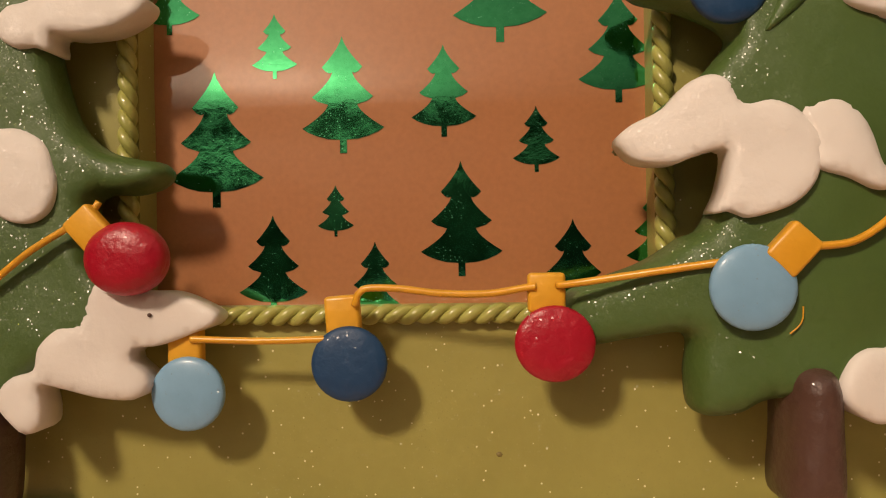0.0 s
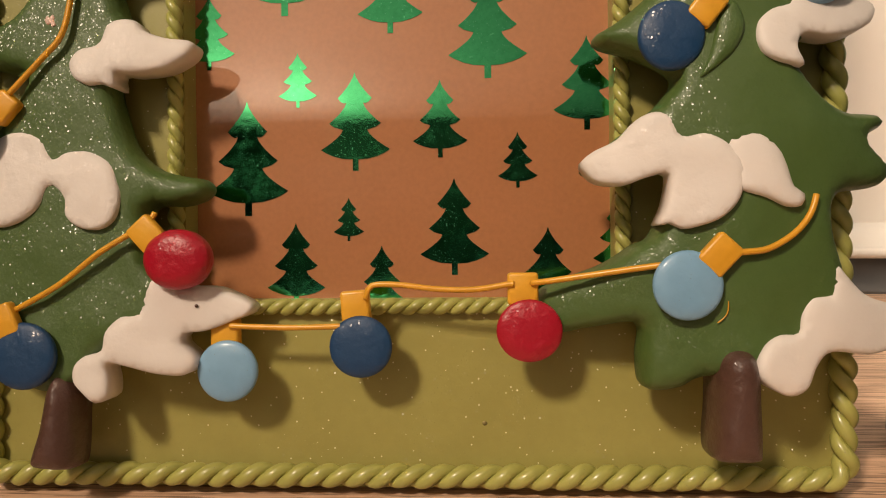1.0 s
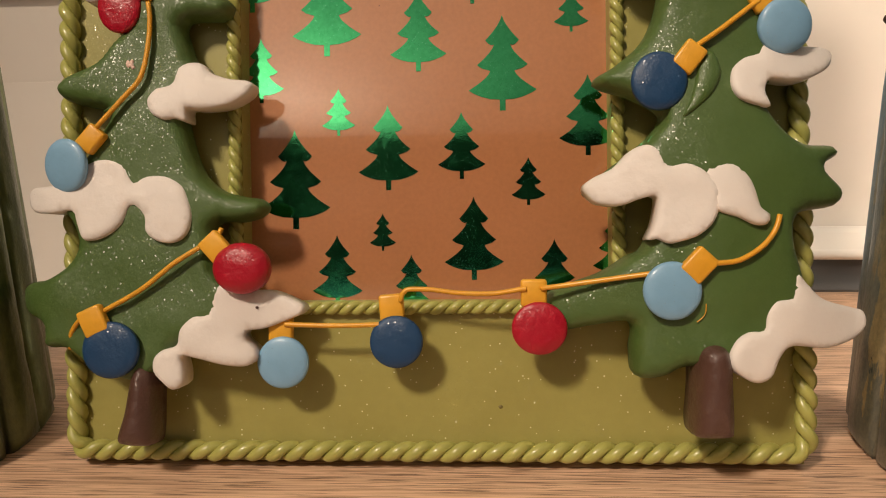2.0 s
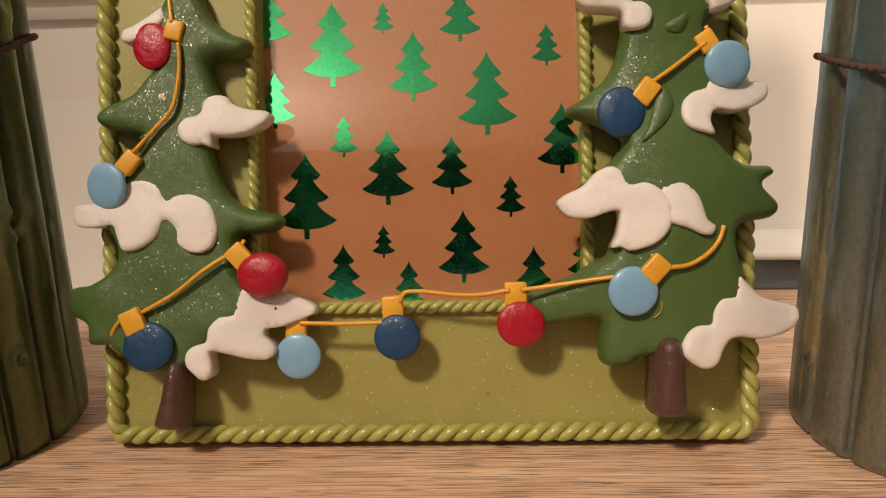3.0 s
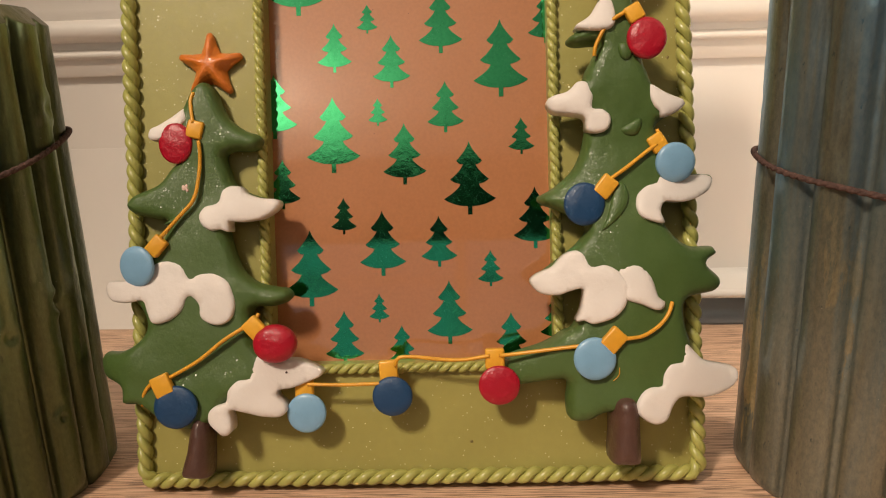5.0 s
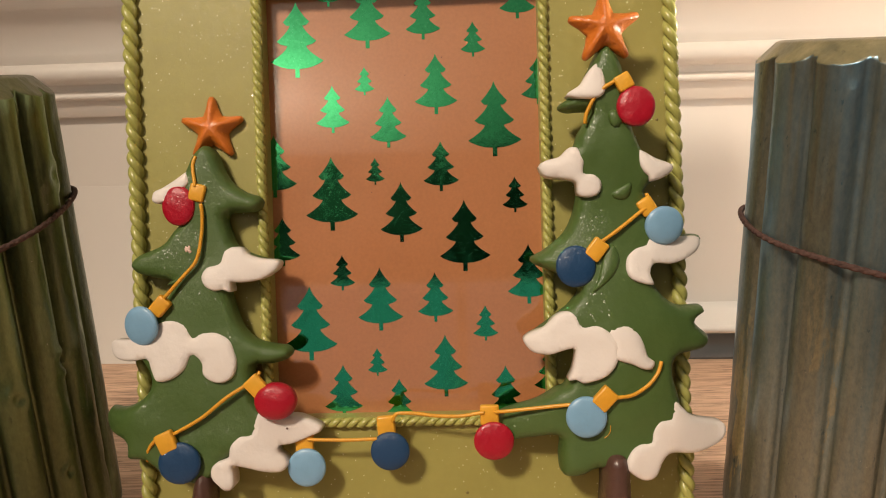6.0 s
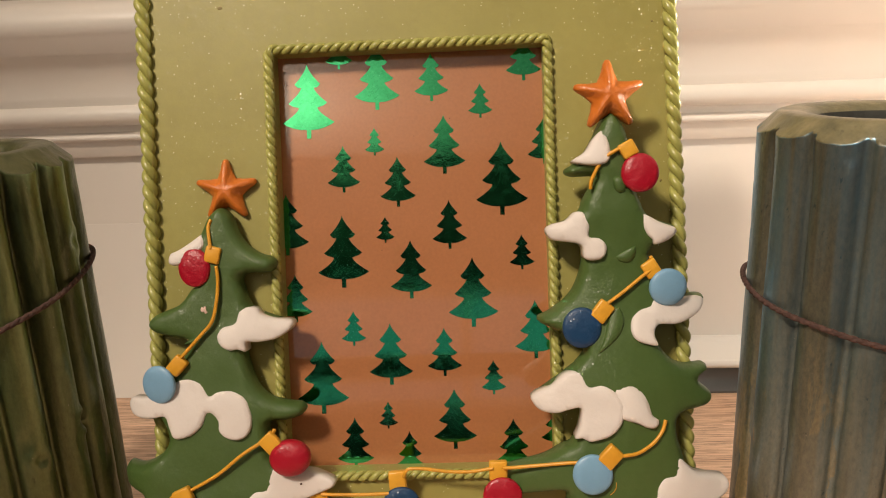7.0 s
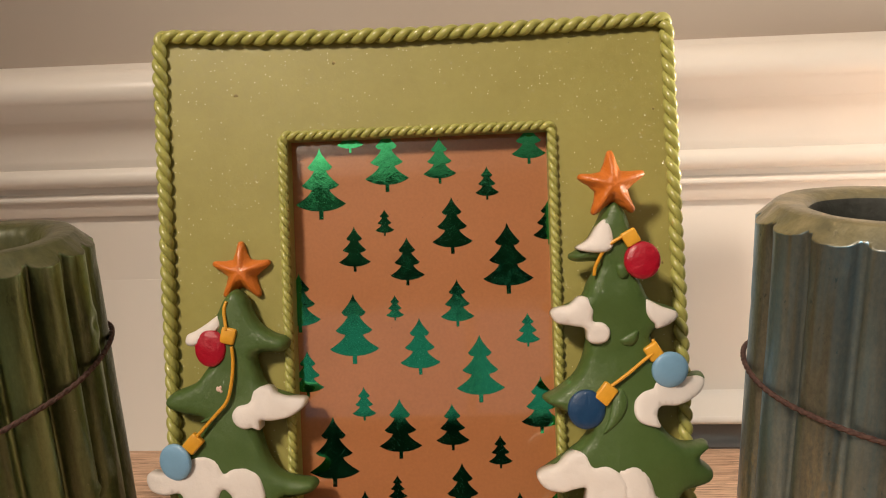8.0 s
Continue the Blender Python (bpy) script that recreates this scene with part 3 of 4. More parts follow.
for bm in twisted_rope(OUT, 4.0, 2.8, 5.0, 1.6):
    part("outer_rope_strand", bm, ROPE, frame_thing, "glossy twisted olive rope border")
for bm in twisted_rope(INN, 2.5, 1.95, 3.35, 1.1):
    part("inner_rope_strand", bm, ROPE, frame_thing, "glossy twisted olive rope border")

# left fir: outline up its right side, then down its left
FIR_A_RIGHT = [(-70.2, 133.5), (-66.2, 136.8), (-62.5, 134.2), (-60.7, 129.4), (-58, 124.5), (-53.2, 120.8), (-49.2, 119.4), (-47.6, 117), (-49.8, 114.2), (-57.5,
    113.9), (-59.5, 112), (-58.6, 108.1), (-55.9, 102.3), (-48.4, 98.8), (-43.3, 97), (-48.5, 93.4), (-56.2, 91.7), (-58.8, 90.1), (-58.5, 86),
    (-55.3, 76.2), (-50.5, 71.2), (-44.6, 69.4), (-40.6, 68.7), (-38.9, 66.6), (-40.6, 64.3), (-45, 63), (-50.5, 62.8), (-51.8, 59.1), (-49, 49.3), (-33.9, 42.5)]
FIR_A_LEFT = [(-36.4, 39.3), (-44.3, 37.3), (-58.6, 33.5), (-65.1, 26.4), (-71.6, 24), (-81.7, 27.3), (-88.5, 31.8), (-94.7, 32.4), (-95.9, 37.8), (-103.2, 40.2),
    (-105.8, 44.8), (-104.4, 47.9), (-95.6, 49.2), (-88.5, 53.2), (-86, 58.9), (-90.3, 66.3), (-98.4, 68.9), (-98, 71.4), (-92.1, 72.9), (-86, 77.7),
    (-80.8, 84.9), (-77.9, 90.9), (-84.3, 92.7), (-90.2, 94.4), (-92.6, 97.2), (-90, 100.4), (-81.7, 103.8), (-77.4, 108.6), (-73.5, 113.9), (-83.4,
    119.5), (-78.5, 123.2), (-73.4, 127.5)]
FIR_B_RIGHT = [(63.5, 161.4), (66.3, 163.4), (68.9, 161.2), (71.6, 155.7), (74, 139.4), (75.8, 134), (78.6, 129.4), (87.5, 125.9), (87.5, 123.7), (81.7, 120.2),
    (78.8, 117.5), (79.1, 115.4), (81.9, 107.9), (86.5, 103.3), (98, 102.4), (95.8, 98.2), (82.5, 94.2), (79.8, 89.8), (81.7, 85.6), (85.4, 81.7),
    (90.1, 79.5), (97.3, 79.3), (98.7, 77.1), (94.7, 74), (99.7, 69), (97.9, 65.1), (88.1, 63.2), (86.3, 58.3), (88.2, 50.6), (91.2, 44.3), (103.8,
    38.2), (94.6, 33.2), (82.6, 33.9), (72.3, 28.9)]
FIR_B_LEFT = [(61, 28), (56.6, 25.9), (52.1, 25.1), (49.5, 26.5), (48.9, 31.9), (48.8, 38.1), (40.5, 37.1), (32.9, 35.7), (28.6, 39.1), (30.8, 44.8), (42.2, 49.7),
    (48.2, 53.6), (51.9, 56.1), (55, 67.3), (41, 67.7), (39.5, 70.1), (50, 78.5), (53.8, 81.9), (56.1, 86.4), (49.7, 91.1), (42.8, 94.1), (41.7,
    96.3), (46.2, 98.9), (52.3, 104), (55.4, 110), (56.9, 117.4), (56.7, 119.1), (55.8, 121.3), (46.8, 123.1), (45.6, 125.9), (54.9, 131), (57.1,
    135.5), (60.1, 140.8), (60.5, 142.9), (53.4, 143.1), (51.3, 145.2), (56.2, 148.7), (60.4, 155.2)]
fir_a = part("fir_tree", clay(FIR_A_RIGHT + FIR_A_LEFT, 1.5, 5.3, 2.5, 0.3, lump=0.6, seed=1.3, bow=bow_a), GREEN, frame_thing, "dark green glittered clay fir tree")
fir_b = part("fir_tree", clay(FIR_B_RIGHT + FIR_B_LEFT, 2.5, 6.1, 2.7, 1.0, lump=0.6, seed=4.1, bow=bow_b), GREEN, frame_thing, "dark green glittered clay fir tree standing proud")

SNOW_A = (
    ([(-82.6, 121.4), (-83, 118.5), (-80.2, 117.5), (-75.2, 120.2), (-70.8, 123.9), (-71.1, 126.7), (-72, 127.7), (-76, 125), (-80, 122.6)], 4.6),
    ([(-41.7, 96.7), (-43, 97.9), (-47.7, 98.4), (-52.1, 100), (-54, 102.1), (-57.1, 102.5), (-60, 101.3), (-61, 97.7), (-62.8, 96.6), (-65.5, 95.9),
    (-67.3, 93), (-66, 89.8), (-62.8, 88.1), (-60.4, 88.5), (-57.5, 87.7), (-57.5, 90.9), (-54, 90.7), (-47.7, 91.6), (-43, 94.3)], 4.2),
    ([(-100.6, 69.7), (-99.2, 72.1), (-93.6, 72.4), (-87.6, 73.4), (-84.2, 76.6), (-80.8, 78.6), (-76.3, 78.9), (-72.5, 77.1), (-70.6, 73), (-67.6, 74.6),
    (-62.8, 74.5), (-58.5, 72), (-56.8, 68), (-56.2, 64), (-57.3, 60), (-60.5, 58), (-64.5, 58.6), (-67.2, 61), (-67.5, 64.2), (-69.3, 66.6), (-71.2,
    67.1), (-73.3, 62.7), (-77.5, 59.6), (-82.5, 58.9), (-84.7, 62.9), (-86.2, 66.1), (-91.9, 65.5), (-98.2, 66.4)], 4.6),
    ([(-29.1, 42), (-31.5, 43.6), (-37.1, 45.8), (-43.3, 46.2), (-47.4, 48.2), (-50.0, 47.6), (-51.5, 44.6), (-52.2, 40.9), (-55.8, 40.2), (-58.9, 37.1),
    (-59.6, 33.2), (-62.9, 32.1), (-65, 30.1), (-65, 27), (-62.9, 24.6), (-60.3, 22.6), (-57.9, 23.7), (-57.7, 26.8), (-58.2, 30.5), (-54.3, 29.9),
    (-48, 28.3), (-42.6, 28), (-40.3, 30), (-41, 32.2), (-43.3, 34.4), (-43, 36.4), (-38.7, 36.9), (-33.1, 38.9), (-29.6, 40.4)], 4.4),
)
SNOW_B = (
    ([(53.3, 147.8), (57.4, 150.6), (60.1, 154.6), (62.8, 157.1), (64.5, 155.3), (65.3, 150.8), (64.6, 147.3), (61.6, 146), (56.4, 146.4)], 6.5),
    ([(44.5, 125.8), (46.5, 127.5), (50.9, 128.6), (54, 131.3), (57, 130.7), (58.6, 127.1), (58.2, 123.1), (61.4, 122.5), (63.7, 120.1), (62.9, 116.5),
    (59.7, 115.3), (56.6, 116.3), (55.8, 120.3), (51.7, 121.5), (46.4, 122.5)], 6.5),
    ([(75.8, 129.7), (77.9, 129.2), (81.3, 127.3), (86.9, 125.1), (86.6, 123.0), (83.3, 120.9), (79.5, 119.9), (78.9, 121.6), (77.4, 122.9), (75.8, 126.2)], 6.5),
    ([(97.4, 100.7), (95.3, 102.1), (90, 102.1), (84.9, 102.1), (78.5, 102.2), (77.6, 99.9), (74.4, 98.8), (71.7, 96.1), (71, 92.2), (72.4, 89.2), (76.1,
    87.6), (79.5, 87.2), (78.6, 90.7), (80.3, 93.7), (86, 93.5), (91.2, 94.8), (95.8, 97.4)], 6),
    ([(38.4, 70.2), (40.6, 72.1), (45, 74.2), (48.7, 77.9), (52.3, 79.2), (55.2, 78), (56.8, 74.5), (60.8, 74.9), (64, 73.6), (66.3, 71.3), (68, 68.3),
    (66.9, 62.4), (63.5, 58.7), (59.1, 57), (56.2, 56.6), (54.1, 57.7), (51.9, 57.4), (53.4, 61.1), (54.2, 67.1), (50.7, 66.8), (46.3, 65.4), (41.3,
    66), (38.8, 68.4)], 6.8),
    ([(64.3, 72.9), (67.4, 74.7), (71.1, 74.9), (74.1, 72.7), (75.8, 68.9), (77, 64.4), (79, 62.9), (78.2, 60.7), (75.4, 60.6), (71.7, 62.3), (67, 64.0),
    (66.2, 67.6)], 6.6),
    ([(86, 49.6), (84.6, 46.3), (84.3, 44.1), (80.6, 43.5), (78.5, 40.5), (77.8, 36.8), (74.3, 36.5), (71.3, 34.8), (69.4, 31.1), (70.4, 28.1), (74.9,
    25.3), (78.8, 26.3), (81.2, 30.7), (84.4, 33.1), (92.9, 32.3), (101.2, 34), (104.1, 37), (103.7, 40.1), (101.3, 41), (93, 43.3), (88.8, 46.9)], 6.2),
)
for outline, low in SNOW_A:
    part("snow_patch", clay(outline, 5.95, 1.1, 1.5, low - 3.0, 1.5, 0.6, 1.3, bow_a, 1.5), SNOW, fir_a, "smooth white clay snow patch")
for outline, low in SNOW_B:
    part("snow_patch", clay(outline, 7.7, 1.2, 1.7, low - 3.5, 1.5, 0.6, 4.1, bow_b, 1.9), SNOW, fir_b, "smooth white clay snow patch")
part("trunk", clay([(-69.2, 28.6), (-71.6, 25.5), (-73.2, 17), (-74.9, 10.3), (-72.8, 8.6), (-66.6, 8.5), (-65.1, 10.8), (-64.9, 19.5), (-65.0, 24), (-66.6, 27.4)],
                   2.5, 6.5, 3.8, 0.0, 1.5, 0.5, 3.3, bow_a), TRUNK, fir_a, "brown clay trunk")
part("trunk", clay([(66.2, 34.4), (63.6, 33.2), (62.3, 30), (62.0, 22.5), (61.5, 15.7), (62.4, 12.6), (66, 12.0), (70.6, 12.4), (71.4, 15), (71.2, 24), (70.9, 30.5), (69.2, 33.6)],
                   4.0, 8.0, 4.0, 0.5, 1.5, 0.6, 5.3, bow_b), TRUNK, fir_b, "brown clay trunk")
for owner, outline, low, bow in (
    (fir_b, [(67.2, 100.4), (69.0, 95.6), (67.2, 90.9), (63.8, 87.5), (60.2, 85.2), (61.8, 88.8), (63.2, 93.6), (64.5, 98.3)], 8.4, bow_b),
    (fir_b, [(66.6, 116.2), (68.2, 114.6), (71.3, 114.3), (73.1, 116.4), (73.3, 119.6), (70.6, 118.7)], 8.4, bow_b),
    (fir_b, [(66.0, 141.3), (66.8, 137.9), (69.1, 136.9), (70.6, 139.7), (69.2, 141.9), (67.2, 142.4)], 8.4, bow_b),
    (fir_a, [(-69.6, 113.1), (-67.2, 111.9), (-64.6, 113.9), (-66.7, 114.9)], 6.0, bow_a),
    (fir_a, [(-79, 90.6), (-74.1, 91.3), (-70.5, 95.2), (-74.1, 93.7)], 6.0, bow_a),
):
    part("bough_lip", clay(outline, low, 1.4, 2.4, low - 3, 1.3, 0.2, 2.2, bow), GREEN, owner)


def clay_star(centre, size, low, high, turn):
    """Five ridged arms with blunt tips."""
    bm = bmesh.new()
    cu, cv = centre
    outline = []
    for k in range(5):
        a = radians(90 + turn + 72 * k)
        d = Vector((math.cos(a), math.sin(a)))
        s = Vector((-d.y, d.x))
        for ext, wide in ((0.90, 0.105), (0.985, 0.055), (0.985, -0.055), (0.90, -0.105)):
            outline.append((d * ext - s * wide, ext))
        b = a + radians(36)
        outline.append((Vector((math.cos(b), math.sin(b))) * 0.44, 0.44))
    apex = bm.verts.new((cu / 1000, (1 - low - high) / 1000, cv / 1000))
    levels = ((1.0, 0.0), (1.0, 0.28), (0.86, 0.50), (0.5, 0.80))
    rings = []
    for shrink, up in levels:
        ring = []
        for p, ext in outline:
            q = p * shrink if shrink < 1 else p
            drop = 0.55 if ext < 0.5 else 1.0
            h = high * up * (drop if 0 < up < 0.8 else 1.0)
            ring.append(bm.verts.new(((cu + q.x * size) / 1000, (1 - low - h) / 1000, (cv + q.y * size) / 1000)))
        rings.append(ring)
    n = len(outline)
    for r, s in zip(rings, rings[1:]):
        for i in range(n):
            bm.faces.new((r[i], r[(i + 1) % n], s[(i + 1) % n], s[i]))
    for i in range(n):
        bm.faces.new((rings[-1][i], rings[-1][(i + 1) % n], apex))
    bm.faces.new(rings[0][::-1])
    bmesh.ops.recalc_face_normals(bm, faces=bm.faces)
    bmesh.ops.subdivide_edges(bm, edges=bm.edges, cuts=1, use_grid_fill=True)
    bmesh.ops.smooth_vert(bm, verts=bm.verts, factor=0.5, use_axis_x=True, use_axis_y=True, use_axis_z=True)
    return bm


part("tree_star", clay_star((-64.9, 142.8), 11.2, 0.5, 5.5, 0), STAR, fir_a, "orange five-pointed clay star")
part("tree_star", clay_star((65.7, 168.4), 11.8, 15.0, 6.5, 1.5), STAR, fir_b, "orange five-pointed clay star")


def bulb(centre, ru, rv, low, high, paint, cap, label, tip=(0, 0), behind=0.2):
    """A domed disc with a square socket; cap: its middle, half-width, half-height and turn, in millimetres and degrees."""
    bm = bmesh.new()
    cu, cv = centre
    rings = []
    prof = [(0.93, -0.50), (0.985, -0.35), (1.0, -0.10)] + [(math.cos(a) ** 0.75, 0.62 * math.sin(a) ** 0.9) for a in np.linspace(0.16, 1.48, 10)]
    for r, h in prof:
        ring = []
        for k in range(36):
            a = 2 * math.pi * k / 36
            du, dv = ru * r * math.cos(a), rv * r * math.sin(a)
            wob = 0.10 * noise.noise((cu + du * 0.3, cv + dv * 0.3, 3.0))
            w = low + high * h + tip[0] * du + tip[1] * dv + wob
            ring.append(bm.verts.new(((cu + du) / 1000, (1 - w) / 1000, (cv + dv) / 1000)))
        rings.append(ring)
    for r, s in zip(rings, rings[1:]):
        for k in range(36):
            bm.faces.new((r[k], r[(k + 1) % 36], s[(k + 1) % 36], s[k]))
    bm.faces.new(rings[0][::-1])
    bm.faces.new(rings[-1])
    bmesh.ops.recalc_face_normals(bm, faces=bm.faces)
    ob = part("bulb", bm, paint, frame_thing, label)
    (pu, pv), hw, hh, turn = cap
    bm = bmesh.new()
    box(bm, (-hw / 1000, -0.0014, -hh / 1000), (hw / 1000, 0.0014, hh / 1000), 0.0007, 3)
    bmesh.ops.transform(bm, matrix=pose(pu / 1000, (1 - low + behind) / 1000, pv / 1000, 0, turn, 0), verts=bm.verts)
    part("bulb_socket", bm, CAP, ob, "yellow clay socket")
    return ob


RED_TEXT, NAVY_TEXT, SKY_TEXT = "glossy red clay bulb", "dark blue clay bulb", "light blue clay bulb"
bulb((-74.3, 116.6), 5.5, 6.6, 10, 2.6, RED, ((-67.9, 120.8), 2.6, 2.9, 15), RED_TEXT)
bulb((-87.5, 77.3), 6.2, 6.6, 12, 2.6, SKY, ((-80.9, 83.7), 2.5, 3.2, 42), SKY_TEXT, (0.26, 0.10))
bulb((-43.2, 51.7), 7.0, 6.2, 13.6, 5.0, RED, ((-49.5, 56.8), 2.9, 3.4, -42), RED_TEXT)
bulb((-75.1, 32.3), 7.0, 6.9, 15.2, 2.4, NAVY, ((-79.2, 39.3), 3.1, 3.4, -24), NAVY_TEXT)
bulb((-34.5, 28.4), 6.4, 6.4, 9.6, 2.2, SKY, ((-35.3, 35.9), 3, 3.6, 0), SKY_TEXT, behind=1.6)
bulb((-6.5, 33.4), 6.5, 6.4, 9.8, 2.3, NAVY, ((-7.7, 41.5), 3, 3.4, -4), NAVY_TEXT, behind=1.6)
bulb((27.9, 36.8), 6.6, 6.3, 12.0, 2.3, RED, ((26.7, 45.1), 3.1, 3.3, 0), RED_TEXT, behind=1.6)
bulb((57, 46), 6.5, 6.6, 19.6, 2.3, SKY, ((62.9, 51.7), 2.9, 3.5, 43), SKY_TEXT)
bulb((55.1, 93.5), 6.3, 6.7, 16.8, 2.5, NAVY, ((61.8, 98.7), 2.7, 3.4, 38), NAVY_TEXT)
bulb((83.8, 105.8), 6.3, 6.2, 14.6, 3.0, SKY, ((78.4, 112.0), 2.6, 2.8, -32), SKY_TEXT, (-0.12, 0.14))
bulb((74.4, 143.1), 6.0, 6.3, 19.8, 3.2, RED, ((70.8, 150.7), 2.6, 2.6, -28), RED_TEXT)

for points, rel0, rel1, bow in (
    ([(-68.2, 132.8), (-69.1, 130.4), (-68.8, 126.6), (-68.2, 122.8)], 6.5, 8.0, bow_a),
    ([(-66.6, 117.1), (-66.2, 112.4), (-66.8, 104.9), (-68.5, 98.3), (-72.4, 93.7), (-79.3, 86.4)], 8.0, 8.6, bow_a),
    ([(-52.2, 57.6), (-53.5, 56.8), (-59.7, 53), (-67.6, 46.9), (-76.5, 42), (-78, 41.3)], 9.0, 8.0, bow_a),
    ([(-81.5, 40.2), (-83.9, 39.2), (-86.4, 36.1), (-87.3, 32.1)], 8.0, 5.0, bow_a),
    ([(-34.0, 37.8), (-32.1, 37.7), (-22.2, 37.4), (-10.9, 37.6), (-8.5, 37.6)], 9.6, 9.9, flat),
    ([(-5.4, 43.2), (-5.1, 44.2), (-3.9, 46.0), (1.6, 46.1), (9.4, 45.2), (17.1, 45.1), (23.7, 46.1), (24.9, 46.2)], 10.0, 12.0, flat),
    ([(28.5, 46.4), (30, 46.5), (40.1, 48), (51.6, 49.7), (55, 50)], 12.0, 19.4, flat),
    ([(64.6, 51.9), (66.4, 52.1), (71.6, 52.7), (76.8, 55.6), (80, 59.2), (81.3, 62.8)], 10.2, 9.4, bow_b),
    ([(62, 100.2), (62.7, 100.7), (68.8, 104.8), (75.6, 109.9), (78, 111.4)], 10.4, 9.8, bow_b),
    ([(79.6, 112.8), (79.1, 113.6), (78.3, 116.2)], 9.2, 8.8, bow_b),
    ([(-50.0, 58.8), (-49.0, 60.2), (-48.4, 61.4)], 8.6, 8.2, bow_a),
    ([(69.2, 151.5), (68.3, 151.2), (63, 147.9), (59.4, 141.9), (58.8, 138.4)], 10.2, 8.8, bow_b),
):
    run = spline(points, 0.8, closed=False)
    rise = np.linspace(rel0, rel1, len(run))
    bm = tube([(u / 1000, (1 - w - bow(u, v)) / 1000, v / 1000) for (u, v), w in zip(run, rise)], 0.00062, 8)
    part("garland_wire", bm, WIRE, frame_thing, "thin yellow clay wire")

# small flaws in the paint
part("paint_chip", clay([(-72.8, 102.3), (-72.3, 103.3), (-71.8, 102.9), (-71.2, 103.5), (-70.7, 102.8), (-70.9, 102.1), (-70.3, 101.3), (-71.2, 100.8), (-71.6, 101.5), (-72.3, 101.3)], 6.9, 0.2, 0.3, 5.5, 0.4, 0.1, 9.0, bow_a), CHIP, fir_a, "chip showing bare pinkish clay")
smear = spline([(64.6, 43), (64.5, 41.2), (63.9, 40), (62.6, 38.9)], 0.4, closed=False)
part("paint_smear", tube([(u / 1000, (1 - 8.75 - bow_b(u, v)) / 1000, v / 1000) for u, v in smear], 0.00012, 6), WIRE, fir_b, "thin yellow paint smear")
for su, sv, sw in ((-97.6, 70.6, 6.9), (-40.3, 42.1, 7.3)):
    bm = bmesh.new()
    bmesh.ops.create_icosphere(bm, subdivisions=2, radius=0.00038, matrix=Matrix.Translation((su / 1000, (1 - sw - bow_a(su, sv)) / 1000, sv / 1000)))
    part("paint_speck", bm, TRUNK, fir_a, "dark speck on the snow")

STAIN = clay_paint("brown_paint_stain", (0.23, 0.18, 0.06), (0.26, 0.20, 0.07), 0.6, bump=0.3, grain=0.2)
for cu, cv, r in ((-65.3, 206.7, 0.85), (-29.3, 217.1, 0.7), (18.7, 15.5, 0.6), (86.0, 141.5, 0.6), (84.3, 196.2, 0.5)):
    spot = [(cu + r * math.cos(k) * (1 + 0.3 * math.sin(3 * k + cu)), cv + r * 0.8 * math.sin(k) * (1 + 0.25 * math.cos(2 * k + cv))) for k in np.linspace(0, 2 * math.pi, 9)[:-1]]
    part("paint_speck", clay(spot, 0.01, 0.05, 0.5, -0.5, 0.4, 0.0, 1.0, flat), STAIN, frame_thing, "small brown speck in the paint")

# ---- printed sheet inside the frame ----
sheet = thing("printed_sheet", (0, 0, 0), "copper brown paper insert printed with green foil fir trees", "paper sheet", turn=(LEAN_BACK, 0, 0))
bm = bmesh.new()
xs, zs = np.linspace(-0.0500, 0.0500, 21), np.linspace(0.0385, 0.1935, 125)
SHEET_Y = 0.0076


def erf_step(v, at, width):
    return 0.5 * width * math.sqrt(math.pi) * (1 + math.erf((v - at) / width))


def sheet_y(z):
    """The sheet's depth: almost flat, with one shallow ripple shaped to fit the mirrored edge to the camera's view."""
    v = z * 1000
    return SHEET_Y + 0.0003 + (0.007 * erf_step(v, 106, 18) - 0.047 * erf_step(v, 79, 6)) / 1000


grid = [[bm.verts.new((x, sheet_y(z), z)) for x in xs] for z in zs]
for r, s in zip(grid, grid[1:]):
    for i in range(len(xs) - 1):
        bm.faces.new((r[i], r[i + 1], s[i + 1], s[i]))
bmesh.ops.recalc_face_normals(bm, faces=bm.faces)
ret = bmesh.ops.extrude_face_region(bm, geom=bm.faces[:])
for g in ret["geom"]:
    if isinstance(g, bmesh.types.BMVert):
        g.co.y += 0.0006
bmesh.ops.recalc_face_normals(bm, faces=bm.faces)
part("paper", bm, PAPER, sheet, "smooth copper brown paper").data.set_sharp_from_angle(angle=radians(40))


def fir_outline():
    """Half of the printed fir: three drooping tiers and a short stem; height 1, from the stem's foot."""
    right = [(0.0, 1.0)]
    for tip_x, tip_y, neck_x, neck_y, top_x, top_y in ((0.175, 0.735, 0.085, 0.690, 0.0, 1.0), (0.265, 0.480, 0.125, 0.415, 0.085, 0.690), (0.355, 0.215, 0.0, 0.0, 0.125, 0.415)):
        for t in (0.2, 0.4, 0.6, 0.8):
            right.append((top_x + (tip_x - top_x) * t ** 1.45, top_y + (tip_y - top_y) * t))
        right.append((tip_x, tip_y))
        if neck_x:
            right.append((neck_x + (tip_x - neck_x) * 0.62, tip_y - 0.038))
            right.append((neck_x + (tip_x - neck_x) * 0.28, tip_y - 0.052))
            right.append((neck_x, neck_y))
    right += [(0.30, 0.180), (0.22, 0.146), (0.13, 0.122), (0.030, 0.115), (0.030, 0.0)]
    return right


